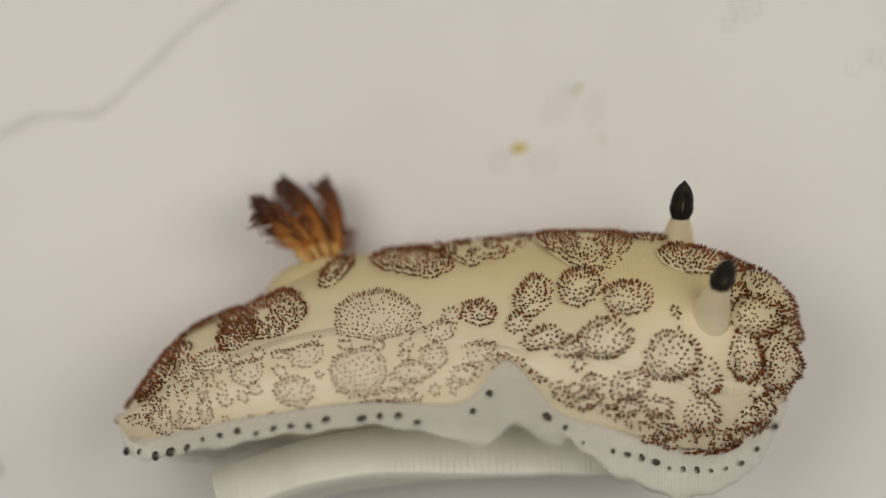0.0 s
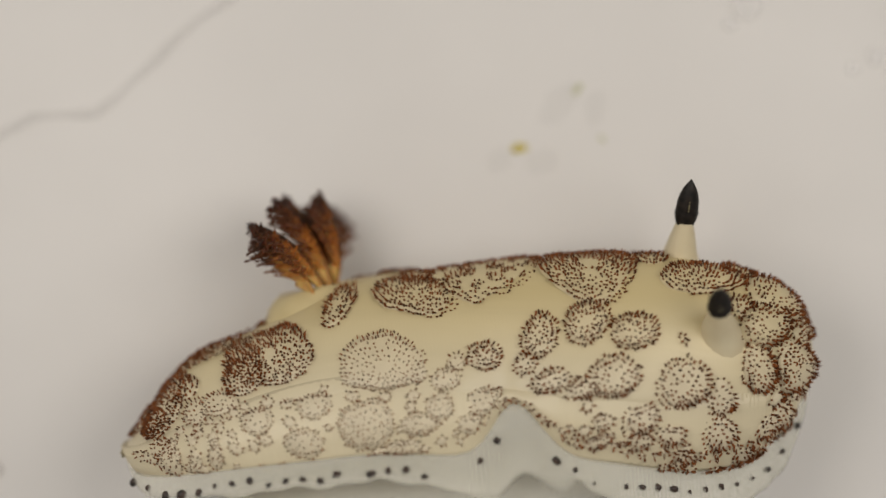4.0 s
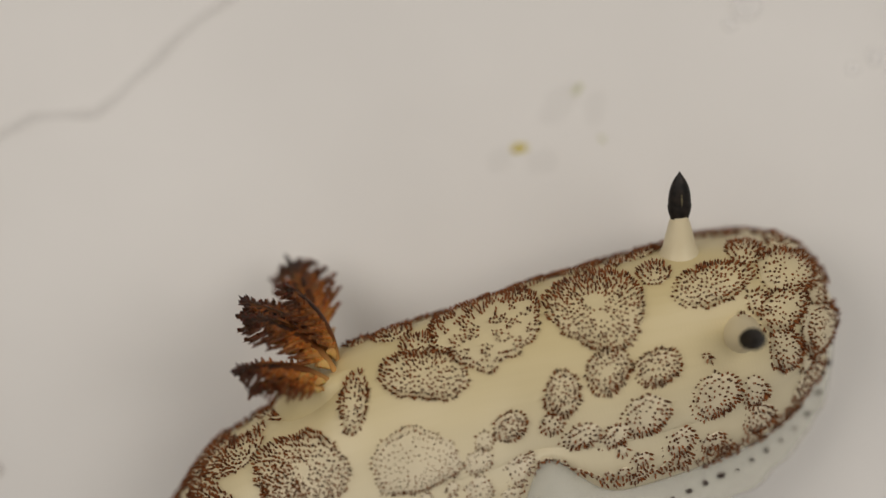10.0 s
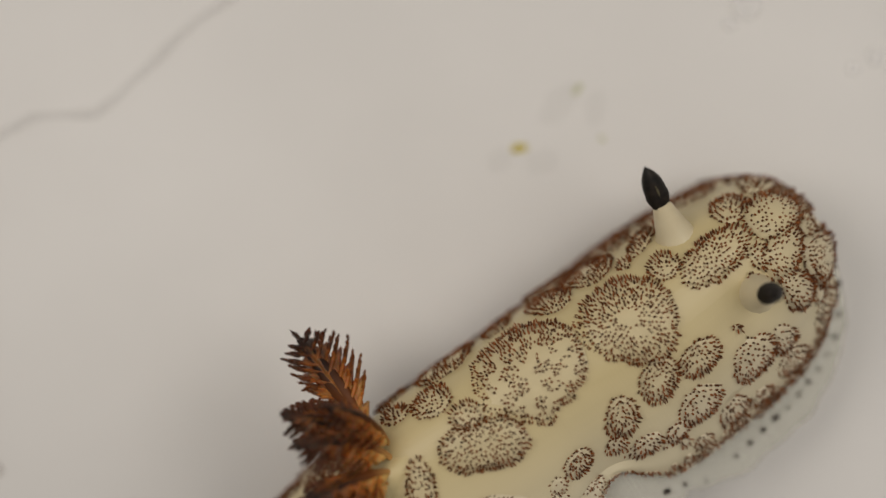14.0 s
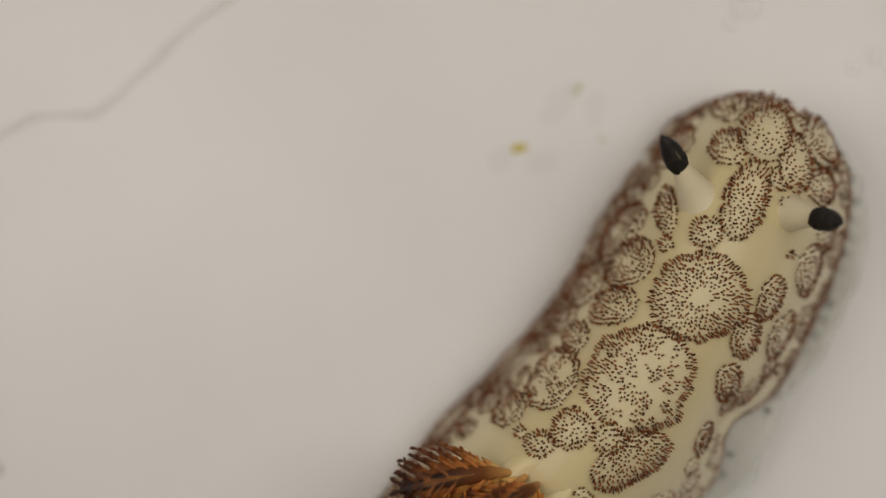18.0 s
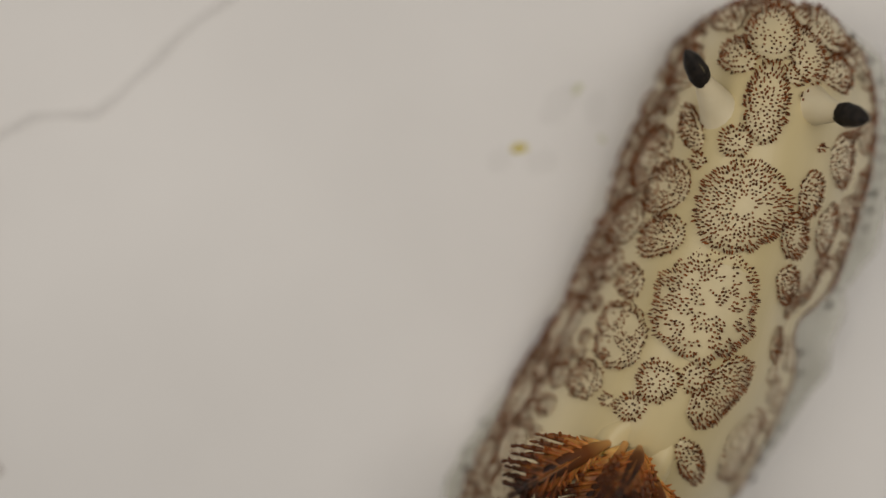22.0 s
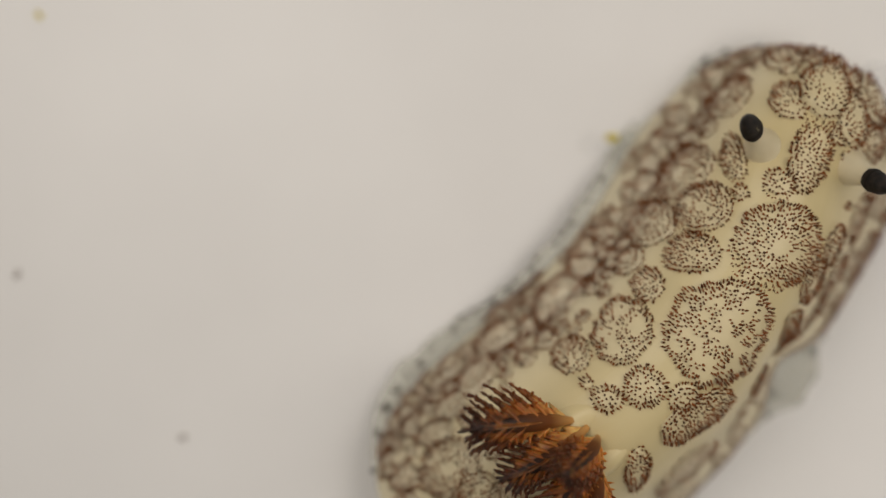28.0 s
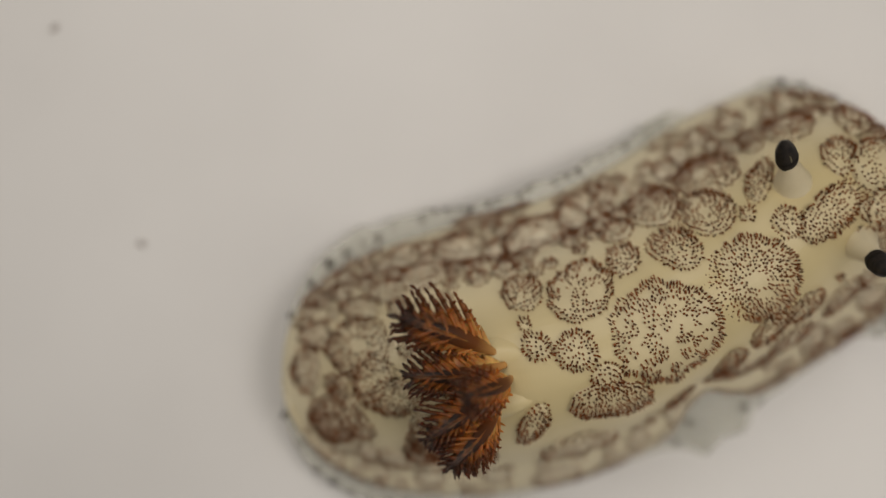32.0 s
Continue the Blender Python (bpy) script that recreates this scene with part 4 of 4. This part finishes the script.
def motions():
    key(0, [-24.75, -18.38, -11.88, -5.19, 1.63, 8.08, 14.34, 20.83, 27.47], [-12.56, -10.12, -7.88, -6.38, -6.00, -5.09, -5.22, -6.01, -6.68], [83.8, 93.7, 102.5, 104.5, 95.1, 83.0, 63.7, 42.3, 22.6], (0.25, 2.0), (-0.05, 2.5), 85)
    key(1, [-24.73, -18.33, -11.84, -5.25, 1.51, 8.05, 14.46, 20.99, 27.63], [-12.81, -10.51, -8.41, -6.88, -6.48, -5.55, -5.55, -6.01, -6.42], [83.5, 91.8, 98.7, 100.0, 91.7, 80.2, 62.5, 42.1, 22.4], (0.2, 1.85), (-0.1, 2.5), 84)
    key(2, [-24.66, -18.26, -11.78, -5.24, 1.51, 8.11, 14.53, 21.10, 27.79], [-13.15, -10.92, -8.93, -7.40, -7.02, -5.97, -5.86, -5.98, -6.11], [82.6, 89.7, 94.6, 95.0, 87.3, 77.1, 60.4, 41.2, 22.2], (0.02, 1.7), (0.11, 2.67), 84)
    key(3, [-24.54, -18.18, -11.75, -5.14, 1.66, 8.21, 14.59, 21.23, 27.99], [-13.60, -11.29, -9.06, -7.50, -7.18, -6.09, -5.80, -5.74, -5.77], [80.8, 88.1, 93.6, 93.8, 84.9, 74.8, 59.2, 40.6, 21.6], (-0.46, 1.74), (-0.1, 2.79), 84)
    key(3.5, [-24.47, -18.11, -11.68, -5.04, 1.76, 8.30, 14.77, 21.43, 28.18], [-13.83, -11.46, -9.21, -7.66, -7.29, -6.21, -5.84, -5.70, -5.64], [79.6, 86.9, 92.4, 92.7, 83.7, 73.4, 58.4, 40.2, 21.5], (-0.54, 1.68), (-0.0, 3.12), 83)
    key(5.5, [-23.91, -17.69, -11.33, -4.79, 1.90, 8.47, 15.30, 22.01, 28.72], [-15.13, -12.46, -10.04, -8.22, -7.53, -6.50, -6.23, -5.97, -5.32], [74.5, 82.1, 88.1, 88.7, 82.0, 70.4, 51.2, 32.8, 16.5], (-0.05, 1.58), (0.85, 2.83), 83)
    key(6, [-23.74, -17.54, -11.23, -4.69, 1.91, 8.48, 15.32, 22.08, 28.86], [-15.67, -12.94, -10.31, -8.43, -7.69, -6.56, -6.00, -5.50, -4.75], [72.5, 80.1, 86.5, 87.3, 80.5, 68.2, 49.9, 32.3, 16.1], (-0.16, 1.56), (0.45, 2.86), 83)
    key(7, [-23.39, -17.25, -11.05, -4.58, 1.92, 8.50, 15.39, 22.22, 29.04], [-16.75, -13.96, -11.20, -9.01, -7.93, -6.59, -5.32, -4.39, -3.51], [69.0, 75.2, 80.7, 82.2, 76.3, 63.6, 46.6, 30.0, 14.6], (-0.36, 1.42), (0.46, 3.1), 82)
    key(8, [-22.98, -16.81, -10.58, -4.25, 2.18, 8.70, 15.57, 22.36, 29.20], [-17.87, -15.14, -12.48, -9.88, -8.40, -6.81, -4.82, -3.38, -2.32], [65.4, 69.8, 73.0, 73.9, 68.2, 56.2, 41.6, 27.1, 13.2], (-0.32, 0.31), (-0.43, 2.85), 82)
    key(9, [-22.44, -16.35, -10.26, -4.05, 2.32, 8.78, 15.78, 22.60, 29.33], [-19.05, -16.12, -13.18, -10.49, -8.63, -6.68, -4.45, -2.83, -1.25], [61.3, 65.0, 68.1, 69.6, 64.5, 52.7, 37.5, 23.4, 11.8], (0.08, -0.25), (-0.01, 3.18), 82)
    key(10, [-21.75, -15.79, -9.81, -3.65, 2.67, 9.14, 16.04, 22.75, 29.35], [-20.29, -17.14, -13.98, -11.22, -9.02, -6.75, -4.37, -2.26, -0.10], [57.2, 60.7, 63.8, 64.6, 58.9, 45.6, 32.6, 21.3, 11.5], (0.11, -0.2), (-0.22, 3.13), 81)
    key(11, [-20.92, -15.03, -9.11, -3.08, 3.09, 9.51, 16.26, 22.80, 29.18], [-21.59, -18.38, -15.23, -12.27, -9.34, -6.62, -3.81, -1.32, 1.24], [53.1, 56.2, 58.6, 58.3, 53.2, 41.4, 31.0, 20.7, 11.9], (0.05, -0.35), (-0.51, 3.06), 81)
    key(12, [-19.87, -14.01, -8.12, -2.17, 3.82, 10.25, 16.41, 22.57, 28.71], [-22.89, -19.70, -16.56, -13.40, -10.06, -6.93, -3.40, -0.33, 2.70], [48.7, 51.1, 52.1, 50.4, 44.8, 34.6, 28.3, 20.6, 12.8], (0.01, -0.57), (-1.05, 2.6), 80)
    key(13, [-18.52, -12.78, -7.06, -1.35, 4.44, 10.74, 16.46, 22.28, 28.09], [-24.17, -20.85, -17.54, -14.05, -10.19, -6.78, -2.85, 0.72, 4.31], [43.9, 46.2, 47.4, 45.9, 39.2, 30.3, 26.8, 20.5, 13.6], (0.74, -0.22), (-1.06, 2.79), 80)
    key(14, [-16.90, -11.37, -5.88, -0.41, 5.22, 11.36, 16.53, 21.88, 27.34], [-25.34, -21.73, -18.05, -14.14, -9.93, -6.02, -1.85, 2.08, 6.13], [38.5, 41.0, 43.0, 42.3, 34.9, 26.9, 25.3, 20.1, 14.2], (0.24, 0.01), (-1.4, 2.54), 79)
    key(14.5, [-16.01, -10.55, -5.18, 0.10, 5.52, 11.57, 16.65, 21.70, 26.84], [-25.85, -22.04, -18.16, -14.11, -9.68, -5.64, -1.46, 2.82, 7.21], [35.3, 37.5, 39.8, 39.9, 32.9, 25.1, 23.8, 20.2, 15.9], (0.34, -0.4), (-1.37, 2.59), 79)
    key(16.5, [-11.35, -6.68, -1.96, 3.11, 8.46, 12.97, 17.31, 21.48, 25.45], [-27.08, -22.10, -17.19, -12.87, -9.42, -4.31, 1.15, 5.82, 11.08], [25.5, 24.8, 24.1, 23.6, 22.1, 15.6, 11.7, 11.4, 12.6], (0.65, -0.27), (-1.35, 2.14), 78)
    key(17, [-10.12, -5.30, -0.51, 4.30, 9.37, 13.64, 17.67, 21.26, 24.72], [-27.20, -22.29, -17.41, -12.87, -9.28, -4.10, 1.51, 6.73, 12.36], [22.3, 20.4, 18.9, 19.0, 18.9, 13.2, 10.9, 12.3, 14.3], (0.83, -0.13), (-1.15, 2.0), 78)
    key(18, [-7.78, -2.74, 2.27, 7.01, 11.34, 14.75, 17.88, 20.73, 23.54], [-27.44, -22.77, -18.16, -13.59, -9.05, -3.50, 2.51, 8.48, 14.61], [17.1, 14.2, 11.4, 10.0, 12.2, 10.6, 11.0, 13.1, 14.9], (1.29, -0.44), (-1.67, 2.17), 78)
    key(19, [-5.50, -0.41, 4.61, 9.20, 12.89, 15.63, 18.15, 20.24, 22.56], [-27.59, -22.98, -18.36, -13.50, -8.33, -2.44, 3.82, 10.25, 16.65], [12.2, 9.2, 6.2, 4.9, 8.3, 10.0, 11.5, 14.0, 15.4], (1.18, -0.33), (-1.86, 1.92), 78)
    key(20, [-3.40, 1.54, 6.28, 10.43, 13.68, 16.12, 18.29, 20.05, 22.04], [-27.56, -22.78, -17.91, -12.72, -7.07, -0.87, 5.38, 11.95, 18.49], [7.7, 5.2, 3.3, 3.3, 7.3, 10.2, 13.0, 15.1, 15.5], (1.18, -0.2), (-1.91, 1.81), 76)
    key(21, [-1.71, 3.00, 7.50, 11.46, 14.43, 16.71, 18.86, 20.42, 21.94], [-27.34, -22.30, -17.13, -11.62, -5.71, 0.63, 6.92, 13.51, 20.11], [4.2, 2.6, 1.5, 2.6, 6.9, 10.3, 12.7, 14.4, 14.8], (1.33, -0.32), (-1.67, 1.91), 75)
    key(22, [-0.62, 3.90, 8.29, 12.25, 15.09, 17.25, 19.26, 20.69, 21.87], [-27.01, -21.76, -16.39, -10.78, -4.60, 1.85, 8.09, 14.76, 21.34], [1.9, 0.9, 0.4, 1.5, 5.7, 9.9, 12.2, 13.7, 14.0], (1.4, -0.76), (-1.64, 1.98), 73)
    key(23, [-0.19, 4.17, 8.41, 12.30, 15.18, 17.33, 19.29, 20.44, 21.41], [-26.69, -21.35, -15.90, -10.21, -3.94, 2.36, 8.51, 15.35, 22.03], [0.7, -0.1, -0.1, 1.5, 6.1, 10.3, 11.2, 12.6, 13.0], (1.85, -0.2), (-1.55, 1.27), 72)
    key(24, [-0.34, 3.95, 8.09, 11.85, 14.61, 16.85, 18.63, 19.65, 20.53], [-26.42, -21.06, -15.62, -9.96, -3.73, 2.60, 8.81, 15.62, 22.26], [0.4, -0.5, -0.5, 1.4, 6.4, 10.4, 10.8, 11.8, 12.3], (1.09, -0.29), (-1.42, 1.43), 69)
    key(25, [-0.88, 3.45, 7.59, 11.23, 13.94, 16.24, 17.71, 18.49, 19.38], [-26.12, -20.83, -15.49, -9.99, -3.93, 2.29, 8.69, 15.63, 22.29], [0.7, -0.3, -0.6, 1.1, 6.1, 9.0, 9.1, 10.5, 11.6], (1.24, -0.82), (-0.86, 1.37), 66)
    key(25.5, [-1.20, 3.27, 7.61, 11.47, 14.00, 16.35, 17.53, 17.90, 18.69], [-26.05, -20.78, -15.42, -9.79, -3.54, 2.82, 9.16, 15.81, 22.16], [1.9, 0.7, 0.1, 1.0, 4.4, 6.8, 6.8, 9.2, 11.4], (1.23, -0.46), (-1.58, 1.24), 65)
    key(27.5, [-5.08, -0.04, 5.22, 10.16, 13.11, 14.49, 15.52, 16.11, 17.10], [-24.69, -19.88, -14.99, -9.68, -3.56, 2.72, 8.93, 15.40, 21.68], [3.3, 0.5, -2.3, -4.6, -4.9, -4.5, 0.5, 6.5, 11.4], (1.16, -0.7), (-0.95, 0.44), 59)
    key(28, [-5.52, -0.41, 4.83, 9.45, 12.34, 13.98, 14.96, 15.84, 17.05], [-24.45, -19.82, -15.28, -10.37, -4.09, 2.42, 8.31, 14.68, 21.11], [4.5, 1.7, -1.1, -4.4, -7.6, -5.8, 1.6, 7.2, 11.3], (1.16, -0.7), (-1.53, 0.46), 58)
    key(29, [-6.45, -1.14, 4.31, 9.21, 12.26, 13.98, 15.08, 16.15, 17.15], [-23.88, -19.53, -15.25, -10.25, -4.08, 2.05, 8.12, 14.24, 20.49], [5.6, 2.3, -2.1, -7.3, -10.8, -7.2, 0.5, 6.6, 10.9], (1.16, -0.7), (-1.5, 0.69), 56)
    key(30, [-7.09, -1.83, 3.62, 8.50, 11.63, 13.59, 14.79, 16.02, 17.26], [-23.52, -19.30, -15.14, -10.33, -4.03, 2.09, 7.81, 13.85, 20.18], [6.2, 2.2, -2.7, -8.8, -12.5, -6.4, 0.9, 6.2, 10.2], (1.16, -0.7), (-1.66, 0.11), 54)
    key(31, [-7.41, -1.99, 3.27, 7.87, 11.08, 13.08, 14.32, 15.88, 17.43], [-23.35, -19.12, -14.92, -10.18, -4.11, 2.23, 8.38, 14.38, 20.42], [6.4, 1.7, -3.7, -9.4, -10.5, -4.1, 1.9, 5.9, 9.6], (1.16, -0.7), (-1.7, 0.41), 52)
    key(32, [-7.76, -2.41, 3.04, 7.92, 11.00, 12.97, 14.43, 15.93, 17.59], [-23.38, -19.14, -14.81, -9.77, -3.51, 2.72, 9.23, 15.17, 20.94], [6.2, 1.6, -2.8, -6.2, -8.9, -3.7, 1.6, 5.6, 9.2], (1.16, -0.7), (-1.75, 0.42), 50)
    for ob, s, more in carried:
        rows = []
        for row in POSES:
            m, roll = section(row, s)
            rows.append((row[0], m @ more(roll, row[6]) if more else m))
        walk(ob, rows)
    for side, column in ((1, 4), (-1, 5)):
        rows = []
        for row in POSES:
            at, deg = (0.85, 34) if side > 0 else (0.812, -22)
            m, roll = section(row, at)
            p, nrm = on_back(at, radians(deg), at, -0.0002)
            foot_at = m @ p
            lean = Vector((row[column][0], row[column][1], 0)) / 3.5
            if lean.length > 0.96:
                lean *= 0.96 / lean.length
            lean.z = math.sqrt(1 - lean.length_squared)
            ahead = m.to_3x3() @ Vector((1, 0, 0))
            y = lean.cross(ahead).normalized()
            turn = Matrix((y.cross(lean), y, lean)).transposed()
            rows.append((row[0], Matrix.Translation(foot_at) @ turn.to_4x4()))
        walk(HORNS[side], rows)
    for stem, ahead, left, (az_side, lean_side, az_up, lean_up) in PLUMES:
        rows = []
        for row in POSES:
            m, roll = section(row, 0.30)
            up = ease((math.cos(roll) - 0.87) / 0.12)
            az, lean = az_side + (az_up - az_side) * up, lean_side - 14 * ease((roll - 1.05) / 0.5) + (lean_up - lean_side) * up
            base = Matrix.Translation(((ahead - 0.6 * up) * 0.001, (left + 0.25 * up * max(-left, 0)) * 0.001, girth(0.30)[1] + 0.0001 - 0.00009 * left * left))
            sway = 3 * math.sin(row[0] * 1.3 + az_side)
            rows.append((row[0], m @ base @ Matrix.Rotation(radians(-az), 4, "Z") @ Matrix.Rotation(radians(-lean + sway), 4, "Y")))
        walk(stem, rows)


motions()
